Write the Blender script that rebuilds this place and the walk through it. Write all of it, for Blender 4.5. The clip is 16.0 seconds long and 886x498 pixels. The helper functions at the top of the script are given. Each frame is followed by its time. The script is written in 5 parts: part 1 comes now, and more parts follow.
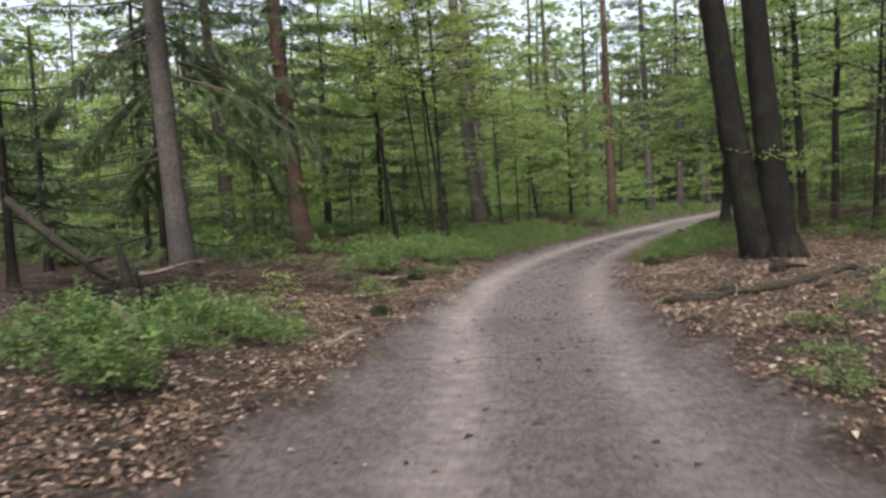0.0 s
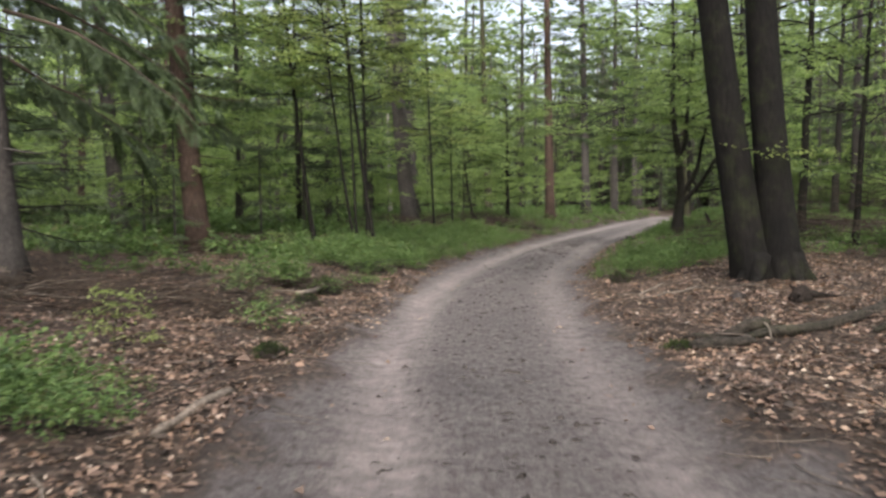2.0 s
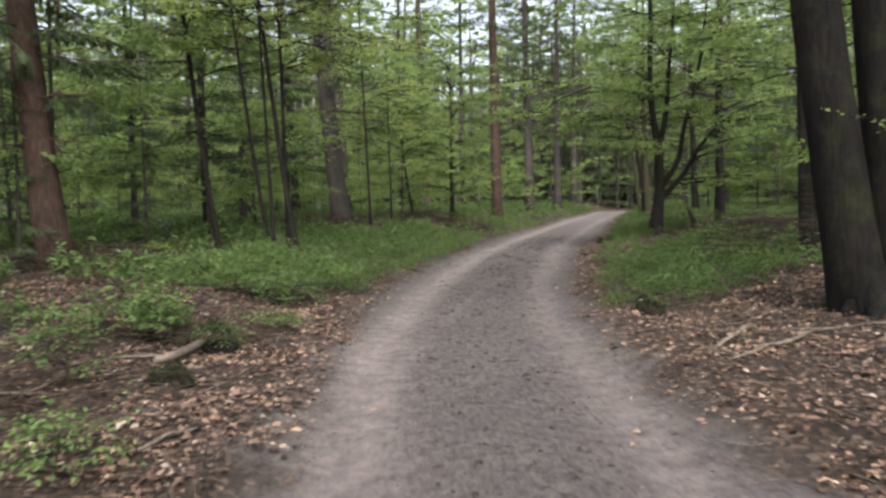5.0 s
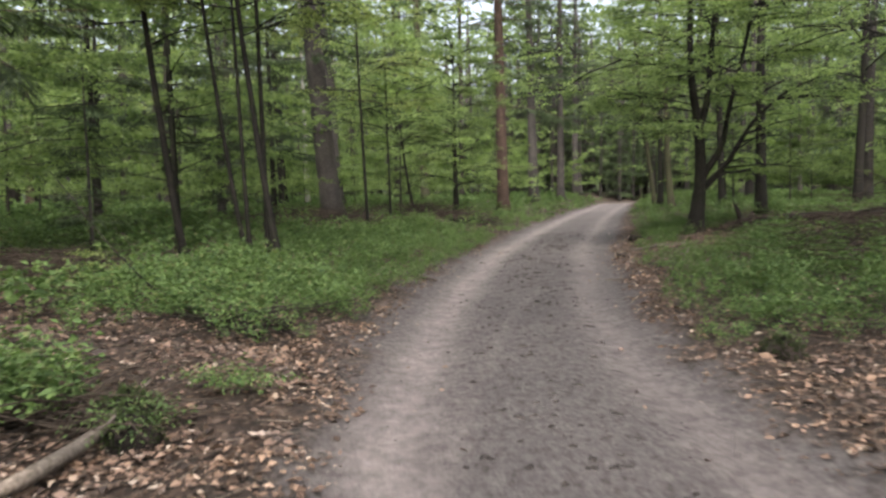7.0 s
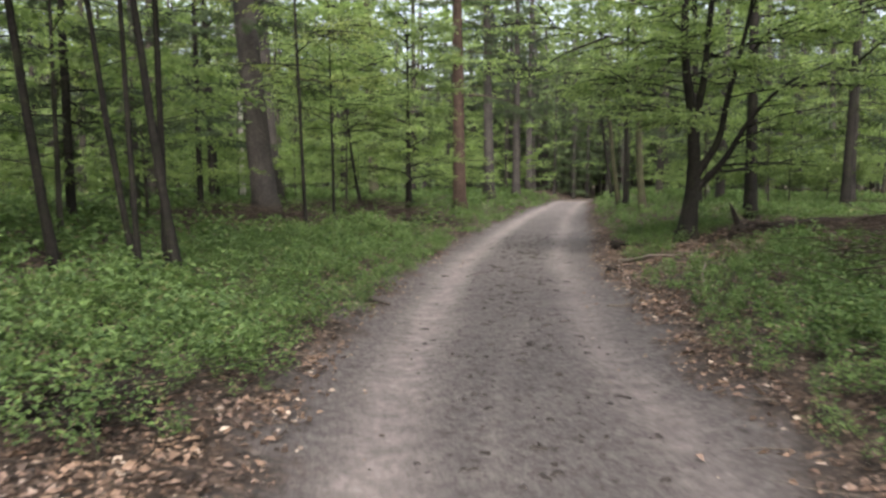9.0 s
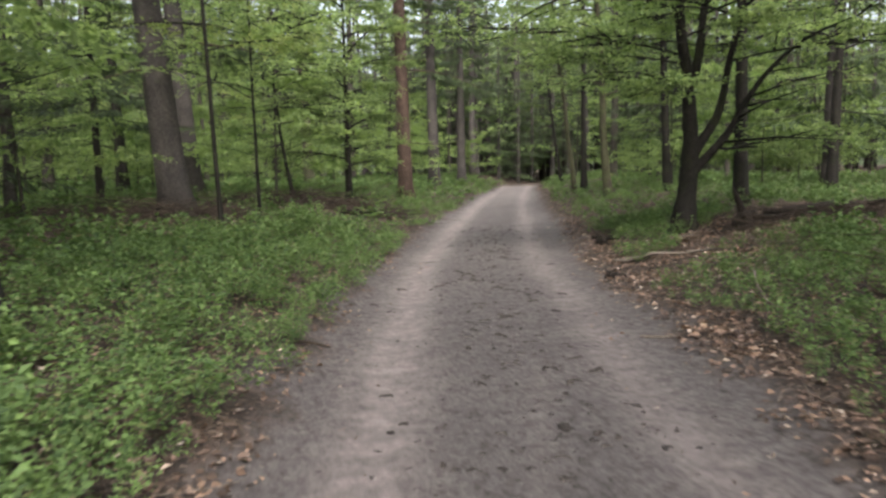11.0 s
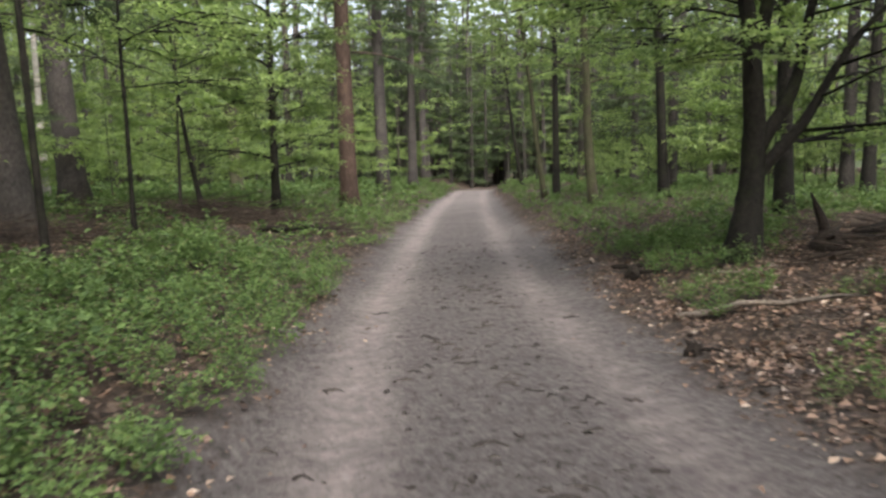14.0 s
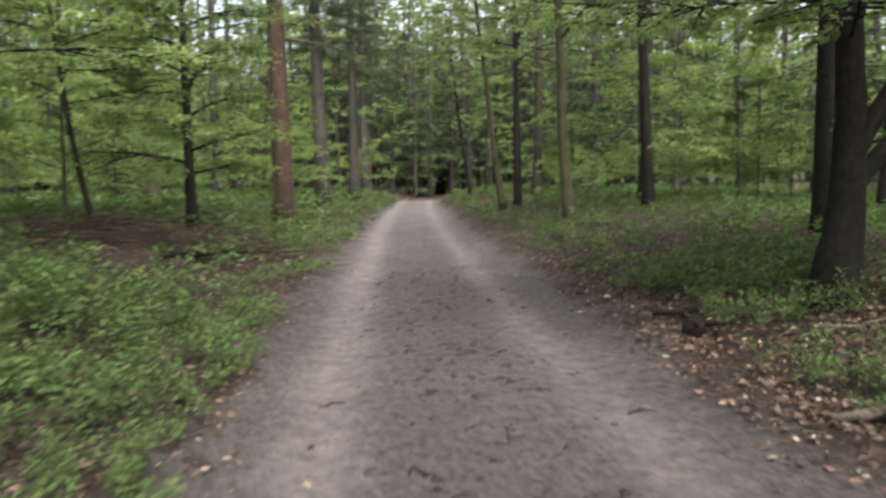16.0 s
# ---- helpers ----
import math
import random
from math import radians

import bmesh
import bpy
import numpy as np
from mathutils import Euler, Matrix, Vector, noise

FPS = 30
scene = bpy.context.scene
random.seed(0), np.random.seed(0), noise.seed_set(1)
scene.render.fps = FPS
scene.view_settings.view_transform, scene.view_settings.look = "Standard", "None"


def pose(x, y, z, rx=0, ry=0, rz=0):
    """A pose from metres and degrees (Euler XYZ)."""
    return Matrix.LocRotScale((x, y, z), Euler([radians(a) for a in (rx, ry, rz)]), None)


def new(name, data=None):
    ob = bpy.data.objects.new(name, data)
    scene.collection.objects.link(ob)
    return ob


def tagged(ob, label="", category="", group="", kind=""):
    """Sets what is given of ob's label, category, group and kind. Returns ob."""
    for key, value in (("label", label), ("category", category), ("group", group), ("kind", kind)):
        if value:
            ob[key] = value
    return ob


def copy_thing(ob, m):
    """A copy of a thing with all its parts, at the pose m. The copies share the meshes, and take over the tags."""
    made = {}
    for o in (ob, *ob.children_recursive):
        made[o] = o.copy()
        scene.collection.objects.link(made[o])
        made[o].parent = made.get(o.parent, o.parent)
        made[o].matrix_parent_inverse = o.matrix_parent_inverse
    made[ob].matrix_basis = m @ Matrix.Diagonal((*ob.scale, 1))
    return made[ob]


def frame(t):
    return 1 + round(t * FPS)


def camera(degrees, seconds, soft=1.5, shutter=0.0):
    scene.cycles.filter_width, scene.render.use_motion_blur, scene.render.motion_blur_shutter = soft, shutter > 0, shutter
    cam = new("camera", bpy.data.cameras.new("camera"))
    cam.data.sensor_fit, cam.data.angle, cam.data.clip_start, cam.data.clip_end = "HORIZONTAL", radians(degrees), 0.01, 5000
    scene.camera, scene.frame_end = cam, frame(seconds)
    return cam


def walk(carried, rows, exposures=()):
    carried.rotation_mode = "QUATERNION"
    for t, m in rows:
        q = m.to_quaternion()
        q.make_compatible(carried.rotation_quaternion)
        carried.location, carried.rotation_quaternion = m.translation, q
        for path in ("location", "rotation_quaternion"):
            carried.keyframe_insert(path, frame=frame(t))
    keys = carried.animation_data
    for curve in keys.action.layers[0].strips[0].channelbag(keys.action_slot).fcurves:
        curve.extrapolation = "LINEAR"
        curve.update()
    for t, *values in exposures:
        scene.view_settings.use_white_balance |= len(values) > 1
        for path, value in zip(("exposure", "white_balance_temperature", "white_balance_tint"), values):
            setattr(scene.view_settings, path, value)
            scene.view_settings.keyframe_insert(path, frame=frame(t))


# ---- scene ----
cam = camera(60.4, 16.0, soft=2.7, shutter=0.6)
# seconds, place of the eye, turns about x, y, z
ROWS = [
    (0.0, 0.033, -0.001, 1.513, 86.88, 2.62, 5.89),
    (0.5, 0.030, 0.755, 1.512, 87.66, 1.51, 5.60),
    (1.0, -0.040, 1.609, 1.513, 86.81, 2.06, 3.18),
    (1.5, -0.124, 2.372, 1.516, 87.09, 0.61, 2.23),
    (2.0, -0.254, 3.186, 1.508, 86.52, 0.50, 0.43),
    (2.5, -0.320, 3.930, 1.502, 86.92, 0.61, -1.36),
    (3.0, -0.413, 4.689, 1.493, 86.83, 0.68, -2.90),
    (3.5, -0.424, 5.398, 1.506, 85.25, 0.77, -5.28),
    (4.0, -0.501, 6.115, 1.521, 86.22, 0.91, -4.29),
    (6.5, -0.641, 9.745, 1.551, 85.76, 1.02, -6.07),
    (7.0, -0.719, 10.530, 1.543, 85.48, 1.02, -5.53),
    (7.5, -0.742, 11.238, 1.551, 85.15, 0.76, -8.49),
    (8.0, -0.696, 12.007, 1.557, 85.06, 0.77, -7.13),
    (8.5, -0.618, 12.718, 1.575, 84.83, 0.83, -11.32),
    (9.0, -0.547, 13.473, 1.577, 85.00, -0.03, -9.43),
    (9.5, -0.526, 14.200, 1.562, 84.04, 0.95, -11.72),
    (12.0, 0.034, 17.959, 1.550, 83.83, 1.16, -15.28),
    (12.5, 0.185, 18.650, 1.547, 83.66, 1.38, -16.83),
    (13.0, 0.396, 19.401, 1.538, 83.87, 0.83, -18.02),
    (13.5, 0.537, 20.146, 1.498, 83.85, 0.83, -12.43),
    (14.0, 0.742, 20.907, 1.514, 84.16, 1.02, -17.99),
    (14.5, 0.846, 21.659, 1.494, 84.29, 0.90, -16.75),
    (15.0, 1.027, 22.428, 1.482, 84.01, 0.71, -20.34),
    (15.5, 1.138, 23.156, 1.470, 83.77, 0.58, -19.97),
    (16.0, 1.374, 23.944, 1.494, 84.82, 0.80, -22.63),
]
walk(cam, [(t, pose(*six)) for t, *six in ROWS], exposures=[(0.0, 1.46), (4.0, 1.48), (9.0, 1.62), (16.0, 1.66)])

# ---- light ----
SUN_UP, SUN_ROUND = radians(52), radians(180)
world = bpy.data.worlds.new("overcast_sky")
scene.world = world
world.use_nodes = True
wn = world.node_tree.nodes
sky = wn.new("ShaderNodeTexSky")
sky.sky_type, sky.sun_disc = "NISHITA", False
sky.sun_elevation, sky.sun_rotation = SUN_UP, SUN_ROUND
sky.air_density, sky.dust_density, sky.ozone_density = 1.0, 6.0, 1.0
wn["Background"].inputs["Strength"].default_value = 0.15
cloud = wn.new("ShaderNodeHueSaturation")
cloud.inputs["Saturation"].default_value = 0.5
world.node_tree.links.new(sky.outputs["Color"], cloud.inputs["Color"])
world.node_tree.links.new(cloud.outputs["Color"], wn["Background"].inputs["Color"])
sun = new("sun", bpy.data.lights.new("sun", "SUN"))
sun.data.energy, sun.data.angle, sun.data.color = 0.85, radians(40), (1.0, 0.985, 0.96)
sun.matrix_world = pose(0, 0, 40, 90 - math.degrees(SUN_UP), 0, 180 - math.degrees(SUN_ROUND))

# ---- plan: the track and the lie of the land ----
TRACK_Y = [-60, 0, 5, 8.6, 13, 15.2, 18, 20.5, 23.5, 26.7, 30.3, 37.3, 45, 53.5, 70, 90, 140]
TRACK_LEFT = [-1.7, -1.65, -1.55, -1.22, -1.1, -0.82, -0.72, -0.3, 0.45, 1.35, 2.45, 4.9, 7.8, 10.8, 17.4, 26, 50]
TRACK_RIGHT = [1.9, 1.8, 1.62, 1.25, 1.48, 1.6, 2.05, 2.72, 3.55, 4.4, 5.7, 8.15, 10.7, 14.0, 20.0, 28.5, 52.5]


def smooth(a):
    a = np.clip(a, 0, 1)
    return a * a * (3 - 2 * a)


def track(y):
    """Middle and half width of the track at y, softened along its length."""
    y = np.asarray(y, float)
    left = sum(np.interp(y + o, TRACK_Y, TRACK_LEFT) for o in (-2, -1, 0, 1, 2)) / 5
    right = sum(np.interp(y + o, TRACK_Y, TRACK_RIGHT) for o in (-2, -1, 0, 1, 2)) / 5
    return (left + right) / 2, (right - left) / 2


def ruts(y):
    """Places of the two pale wheel ruts across the track at y, from its middle."""
    return np.interp(y, [6, 8.7, 10, 14, 17, 21, 25, 34, 46], [-0.56, -0.78, -0.91, -1.0, -0.92, -0.89, -1.0, -1.1, -1.12]), np.interp(y, [6, 14, 25, 33, 46], [0.95, 0.94, 1.0, 0.86, 0.86])


def wob(x, y, size, seed=0.0):
    """Cheap smooth noise of about -1 to 1."""
    x, y = np.asarray(x, float) / size + seed * 7.3, np.asarray(y, float) / size - seed * 3.1
    return (np.sin(1.7 * x + 2.3 * np.sin(0.9 * y + seed)) + np.sin(2.1 * y + 1.9 * np.sin(1.3 * x - seed)) + np.sin(3.3 * (x + y) + 1.4 * np.sin(2.7 * x)) * 0.6) / 2.6


def off_track(x, y):
    """Distance outward from the track's edge, less than 0 on it, and the side (-1 left)."""
    mid, half = track(y)
    u = np.asarray(x, float) - mid
    return np.abs(u) - half, np.sign(u)


def ground_z(x, y):
    x, y = np.asarray(x, float), np.asarray(y, float)
    mid, half = track(y)
    u = x - mid
    d = np.abs(u) - half
    z = 0.08 * smooth((d + 0.15) / 0.6) + 0.3 * smooth(d / 5) + 0.38 * smooth((y - 20) / 22) * smooth(d / 3)
    rough = smooth((d + 0.1) / 0.5)
    z = z + rough * (0.045 * wob(x, y, 0.5, 1) + 0.06 * wob(x, y, 1.9, 2) + 0.028 * wob(x, y, 0.19, 3))
    rut_l, rut_r = ruts(y)
    rut = np.exp(-((u - rut_l) / 0.2) ** 2) + np.exp(-((u - rut_r) / 0.2) ** 2)
    on = 1 - rough
    z = z - 0.03 * rut * on + on * 0.008 * wob(x, y, 0.9, 5)
    tread = np.clip(wob(x, y * 0.7, 0.2, 6) * wob(x, y, 0.37, 7) - 0.12, 0, 1) * np.exp(-(u / (0.55 * half)) ** 2)
    return z - 0.07 * tread * on


def bilberry_cover(x, y):
    """0 to 1: how thick the bilberry stands."""
    d, side = off_track(x, y)
    n = wob(x, y, 1.6, 11) * 0.6 + wob(x, y, 0.55, 12) * 0.5
    left = smooth((y - 17.7 + 1.0 * n - 0.25 * np.clip(d - 3, 0, 5)) / 1.6) * smooth((d - np.interp(y, [18, 23], [0.45, -0.02]) + 0.22 * n) / 0.3)
    right = smooth((y - 17.6 + 1.2 * n) / 1.6) * smooth((d - 0.55 + 0.3 * n) / 0.35)
    right = right * np.where((y > 21) & (y < 29), smooth((n + 0.32 + 0.15 * d) / 0.3), smooth((n + 0.95) / 0.45))
    c = np.where(side < 0, left, right)
    for bx, by, rx, ry in ((10.0, 27.6, 4.2, 1.9), (12.5, 29.0, 4.5, 1.6), (1.2, 36.4, 3.0, 1.5), (-2.4, 32.0, 2.8, 2.6), (4.6, 14.6, 2.0, 1.6), (5.5, 25.9, 1.6, 0.95), (-5.8, 21.6, 1.5, 1.5)):
        c = c * smooth((((x - bx) / rx) ** 2 + ((y - by) / ry) ** 2 - 0.75 + 0.4 * n) / 0.5)
    for bx, by, rx, ry in ((-4.9, 8.3, 2.3, 1.3), (-3.0, 7.6, 0.7, 0.8), (4.1, 8.3, 0.8, 0.8), (-3.05, 15.5, 0.5, 0.8), (-5.6, 15.6, 1.4, 0.6), (-4.0, 6.5, 0.9, 0.8), (-3.3, 5.5, 0.5, 0.4), (3.2, 18.4, 1.6, 1.8), (4.65, 23.7, 0.9, 1.3)):
        c = np.maximum(c, smooth((1.1 - ((x - bx) / rx) ** 2 - ((y - by) / ry) ** 2 + 0.35 * n) / 0.4) * smooth((d - 0.3) / 0.3))
    return c


# ---- materials ----
def material(name):
    m = bpy.data.materials.new(name)
    m.use_nodes = True
    return m, m.node_tree.nodes, m.node_tree.links, m.node_tree.nodes["Principled BSDF"]


def ramp(nodes, stops):
    r = nodes.new("ShaderNodeValToRGB")
    while len(r.color_ramp.elements) < len(stops):
        r.color_ramp.elements.new(0.5)
    for e, (p, c) in zip(r.color_ramp.elements, stops):
        e.position, e.color = p, (*c, 1)
    return r


def noise_node(nodes, links, scale, detail=4.0, rough=0.6, squash=(1, 1, 1), source="Object"):
    at, mp, n = nodes.new("ShaderNodeTexCoord"), nodes.new("ShaderNodeMapping"), nodes.new("ShaderNodeTexNoise")
    mp.inputs["Scale"].default_value = squash
    n.inputs["Scale"].default_value, n.inputs["Detail"].default_value, n.inputs["Roughness"].default_value = scale, detail, rough
    links.new(at.outputs[source], mp.inputs["Vector"])
    links.new(mp.outputs["Vector"], n.inputs["Vector"])
    return n


def mixed(nodes, links, fac, a, b, kind="MIX"):
    """Mix of two colours, each a socket or a triple; fac a socket or number."""
    m = nodes.new("ShaderNodeMix")
    m.data_type, m.blend_type = "RGBA", kind
    for key, v in ((0, fac), (6, a), (7, b)):
        if isinstance(v, bpy.types.NodeSocket):
            links.new(v, m.inputs[key])
        else:
            m.inputs[key].default_value = v if key == 0 else (*v, 1)
    return m.outputs[2]


def leaf_material(name, dark, light, dry=None, glow=0.4, rough=0.55, middle=None, patch_scale=1.7):
    m, nodes, links, bsdf = material(name)
    geo, info = nodes.new("ShaderNodeNewGeometry"), nodes.new("ShaderNodeObjectInfo")
    stops = [(0.0, dark), (0.8, light)] + ([(0.9, light), (1.0, dry)] if dry else [])
    if middle:
        stops[1:1] = [(0.45, middle)]
    r = ramp(nodes, stops)
    links.new(geo.outputs["Random Per Island"], r.inputs["Fac"])
    hue = nodes.new("ShaderNodeHueSaturation")
    mr = nodes.new("ShaderNodeMapRange")
    mr.inputs["To Min"].default_value, mr.inputs["To Max"].default_value = 0.75, 1.25
    links.new(info.outputs["Random"], mr.inputs["Value"])
    links.new(mr.outputs["Result"], hue.inputs["Value"])
    # light and dark patches; on bilberry they paint lit clumps and shaded hollows
    patch = noise_node(nodes, links, patch_scale, 3, 0.6)
    shade = ramp(nodes, [(0.32, (0.72, 0.74, 0.78)), (0.68, (1.28, 1.24, 1.1))])
    links.new(patch.outputs["Fac"], shade.inputs["Fac"])
    links.new(mixed(nodes, links, 1.0, r.outputs["Color"], shade.outputs["Color"], "MULTIPLY"), hue.inputs["Color"])
    links.new(hue.outputs["Color"], bsdf.inputs["Base Color"])
    bsdf.inputs["Roughness"].default_value = rough
    bsdf.inputs["Specular IOR Level"].default_value = 0.3
    if glow:
        tr, mx = nodes.new("ShaderNodeBsdfTranslucent"), nodes.new("ShaderNodeMixShader")
        links.new(mixed(nodes, links, 1.0, hue.outputs["Color"], (1.43, 1.46, 1.1), "MULTIPLY"), tr.inputs["Color"])
        mx.inputs["Fac"].default_value = glow
        links.new(bsdf.outputs["BSDF"], mx.inputs[1])
        links.new(tr.outputs["BSDF"], mx.inputs[2])
        links.new(mx.outputs["Shader"], nodes["Material Output"].inputs["Surface"])
    return m


def bark_material(name, dark, light, moss=0.0, stretch=0.25, scale=14, depth=0.6):
    m, nodes, links, bsdf = material(name)
    plates = noise_node(nodes, links, scale, 5, 0.65, (1, 1, stretch))
    blot = noise_node(nodes, links, 1.6, 3, 0.6)
    r = ramp(nodes, [(0.3, dark), (0.68, light)])
    links.new(plates.outputs["Fac"], r.inputs["Fac"])
    fr = ramp(nodes, [(0.35, (0.65, 0.65, 0.65)), (0.7, (1.2, 1.15, 1.1))])
    links.new(blot.outputs["Fac"], fr.inputs["Fac"])
    c = mixed(nodes, links, 1.0, r.outputs["Color"], fr.outputs["Color"], "MULTIPLY")
    if moss:
        grow = noise_node(nodes, links, 2.7, 5, 0.7)
        gr = ramp(nodes, [(0.62 - 0.3 * moss, (0, 0, 0)), (0.72, (1, 1, 1))])
        links.new(grow.outputs["Fac"], gr.inputs["Fac"])
        mul = nodes.new("ShaderNodeMath")
        mul.operation = "MULTIPLY"
        mul.inputs[1].default_value = 0.7 * moss
        links.new(gr.outputs["Color"], mul.inputs[0])
        c = mixed(nodes, links, mul.outputs[0], c, (0.06, 0.075, 0.025))
    links.new(c, bsdf.inputs["Base Color"])
    bsdf.inputs["Roughness"].default_value = 0.9
    bsdf.inputs["Specular IOR Level"].default_value = 0.12
    bump = nodes.new("ShaderNodeBump")
    bump.inputs["Strength"].default_value, bump.inputs["Distance"].default_value = depth, 0.03
    links.new(plates.outputs["Fac"], bump.inputs["Height"])
    links.new(bump.outputs["Normal"], bsdf.inputs["Normal"])
    return m


BEECH_LEAF = leaf_material("fresh_beech_leaf", (0.105, 0.152, 0.06), (0.212, 0.28, 0.122), glow=0.64)
OAK_LEAF = leaf_material("young_oak_leaf", (0.13, 0.172, 0.06), (0.24, 0.29, 0.12), glow=0.6)
SPRUCE_NEEDLE = leaf_material("spruce_needle", (0.021, 0.036, 0.015), (0.059, 0.087, 0.034), glow=0.2)
# tones raised to put the veil of haze into the distant crowns
FAR_LEAF = leaf_material("distant_leaf", (0.08, 0.115, 0.055), (0.19, 0.245, 0.115), glow=0.5)
# fine tone patches put lit clumps and shaded hollows into the leaf colour
BILBERRY_LEAF = leaf_material("bilberry_leaf", (0.042, 0.074, 0.026), (0.114, 0.176, 0.06), (0.12, 0.115, 0.054), glow=0.3, rough=0.75, patch_scale=5.0)
DRY_LEAF = leaf_material("dry_beech_leaf", (0.032, 0.023, 0.019), (0.235, 0.156, 0.12), (0.45, 0.37, 0.32), glow=0.1, rough=0.6, middle=(0.105, 0.067, 0.05))
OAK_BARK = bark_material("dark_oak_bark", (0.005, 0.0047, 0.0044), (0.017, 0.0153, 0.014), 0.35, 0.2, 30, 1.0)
SPRUCE_BARK = bark_material("grey_spruce_bark", (0.03, 0.0272, 0.0255), (0.09, 0.081, 0.076), 0.15, 0.6, 26, 0.5)
PINE_BARK = bark_material("red_pine_bark", (0.03, 0.022, 0.018), (0.092, 0.062, 0.049), 0.1, 0.35, 16, 0.9)
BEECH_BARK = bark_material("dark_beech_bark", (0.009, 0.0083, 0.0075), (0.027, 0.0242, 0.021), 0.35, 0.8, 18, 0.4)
# beech bark paled for background stems; a hazy low contrast put into the colour
BACKGROUND_BARK = bark_material("background_beech_bark", (0.024, 0.022, 0.019), (0.07, 0.064, 0.053), 0.5, 0.8, 18, 0.4)
MOSS = leaf_material("cushion_moss", (0.013, 0.02, 0.006), (0.036, 0.052, 0.015), glow=0.1, rough=0.9)
MOSSY_BARK = bark_material("mossy_bark", (0.03, 0.026, 0.02), (0.085, 0.073, 0.055), 0.9, 0.6, 18, 0.5)
BIRCH_BARK = bark_material("pale_birch_bark", (0.25, 0.23, 0.2), (0.5, 0.48, 0.43), 0.0, 1.5, 9, 0.3)
DEAD_WOOD = bark_material("weathered_dead_wood", (0.07, 0.057, 0.047), (0.23, 0.195, 0.165), 0.1, 1.0, 30, 0.5)
DARK_TWIG = bark_material("dark_twig", (0.03, 0.024, 0.02), (0.09, 0.07, 0.055), 0.1, 0.5, 30, 0.3)
LOG_BARK = bark_material("grey_log_bark", (0.011, 0.0096, 0.0085), (0.062, 0.053, 0.045), 0.35, 1.0, 22, 1.0)
ROTTEN = bark_material("rotten_wood", (0.01, 0.0083, 0.0074), (0.031, 0.0242, 0.0205), 0.2, 1.0, 22, 0.9)


def ground_material():
    m, nodes, links, bsdf = material("forest_soil_and_track")
    soil_at, rut_at = nodes.new("ShaderNodeAttribute"), nodes.new("ShaderNodeAttribute")
    soil_at.attribute_name, rut_at.attribute_name = "track", "rut"
    fine = noise_node(nodes, links, 38, 6, 0.7)
    mid = noise_node(nodes, links, 5.5, 5, 0.65)
    wide = noise_node(nodes, links, 0.9, 4, 0.6)
    crumbs = noise_node(nodes, links, 120, 3, 0.7)
    # soil tones; the dark end doubles as shade in small pits
    dirt = ramp(nodes, [(0.34, (0.068, 0.061, 0.0595)), (0.5, (0.124, 0.1115, 0.1095)), (0.66, (0.188, 0.17, 0.167))])
    grit = noise_node(nodes, links, 15, 9, 0.78, (1.5, 0.5, 1.0))
    links.new(grit.outputs["Fac"], dirt.inputs["Fac"])
    sand = ramp(nodes, [(0.3, (0.205, 0.177, 0.169)), (0.7, (0.305, 0.267, 0.257))])
    links.new(mid.outputs["Fac"], sand.inputs["Fac"])
    patchy = nodes.new("ShaderNodeMapRange")
    patchy.inputs["From Min"].default_value, patchy.inputs["From Max"].default_value = 0.35, 0.65
    patchy.inputs["To Min"].default_value, patchy.inputs["To Max"].default_value = 0.55, 1.12
    links.new(grit.outputs["Fac"], patchy.inputs["Value"])
    rub = nodes.new("ShaderNodeMath")
    rub.operation, rub.use_clamp = "MULTIPLY", True
    links.new(rut_at.outputs["Fac"], rub.inputs[0])
    links.new(patchy.outputs["Result"], rub.inputs[1])
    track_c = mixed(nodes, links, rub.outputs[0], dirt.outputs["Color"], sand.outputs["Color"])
    tone = ramp(nodes, [(0.3, (0.72, 0.71, 0.72)), (0.7, (1.22, 1.2, 1.17))])
    blend = nodes.new("ShaderNodeMath")
    blend.operation = "MULTIPLY_ADD"
    blend.inputs[1].default_value = 0.5
    half_mid = nodes.new("ShaderNodeMath")
    half_mid.operation = "MULTIPLY"
    half_mid.inputs[1].default_value = 0.5
    links.new(mid.outputs["Fac"], half_mid.inputs[0])
    links.new(wide.outputs["Fac"], blend.inputs[0])
    links.new(half_mid.outputs[0], blend.inputs[2])
    links.new(blend.outputs[0], tone.inputs["Fac"])
    track_c = mixed(nodes, links, 1.0, track_c, tone.outputs["Color"], "MULTIPLY")
    humus = ramp(nodes, [(0.3, (0.018, 0.015, 0.0125)), (0.55, (0.05, 0.039, 0.032)), (0.75, (0.11, 0.083, 0.067))])
    links.new(fine.outputs["Fac"], humus.inputs["Fac"])
    moss = ramp(nodes, [(0.6, (0, 0, 0)), (0.74, (0.4, 0.4, 0.4))])
    links.new(mid.outputs["Fac"], moss.inputs["Fac"])
    cells = nodes.new("ShaderNodeTexVoronoi")
    cells.inputs["Scale"].default_value, cells.inputs["Randomness"].default_value = 24.0, 1.0
    place, warp = nodes.new("ShaderNodeTexCoord"), nodes.new("ShaderNodeVectorMath")
    warp.operation = "MULTIPLY_ADD"
    warp.inputs[1].default_value = (0.05, 0.05, 0.05)
    links.new(fine.outputs["Color"], warp.inputs[0])
    links.new(place.outputs["Object"], warp.inputs[2])
    links.new(warp.outputs["Vector"], cells.inputs["Vector"])
    old = ramp(nodes, [(0.1, (0.02, 0.016, 0.013)), (0.5, (0.062, 0.043, 0.033)), (0.8, (0.115, 0.075, 0.055)), (0.97, (0.2, 0.15, 0.12))])
    tone_cell = nodes.new("ShaderNodeSeparateColor")
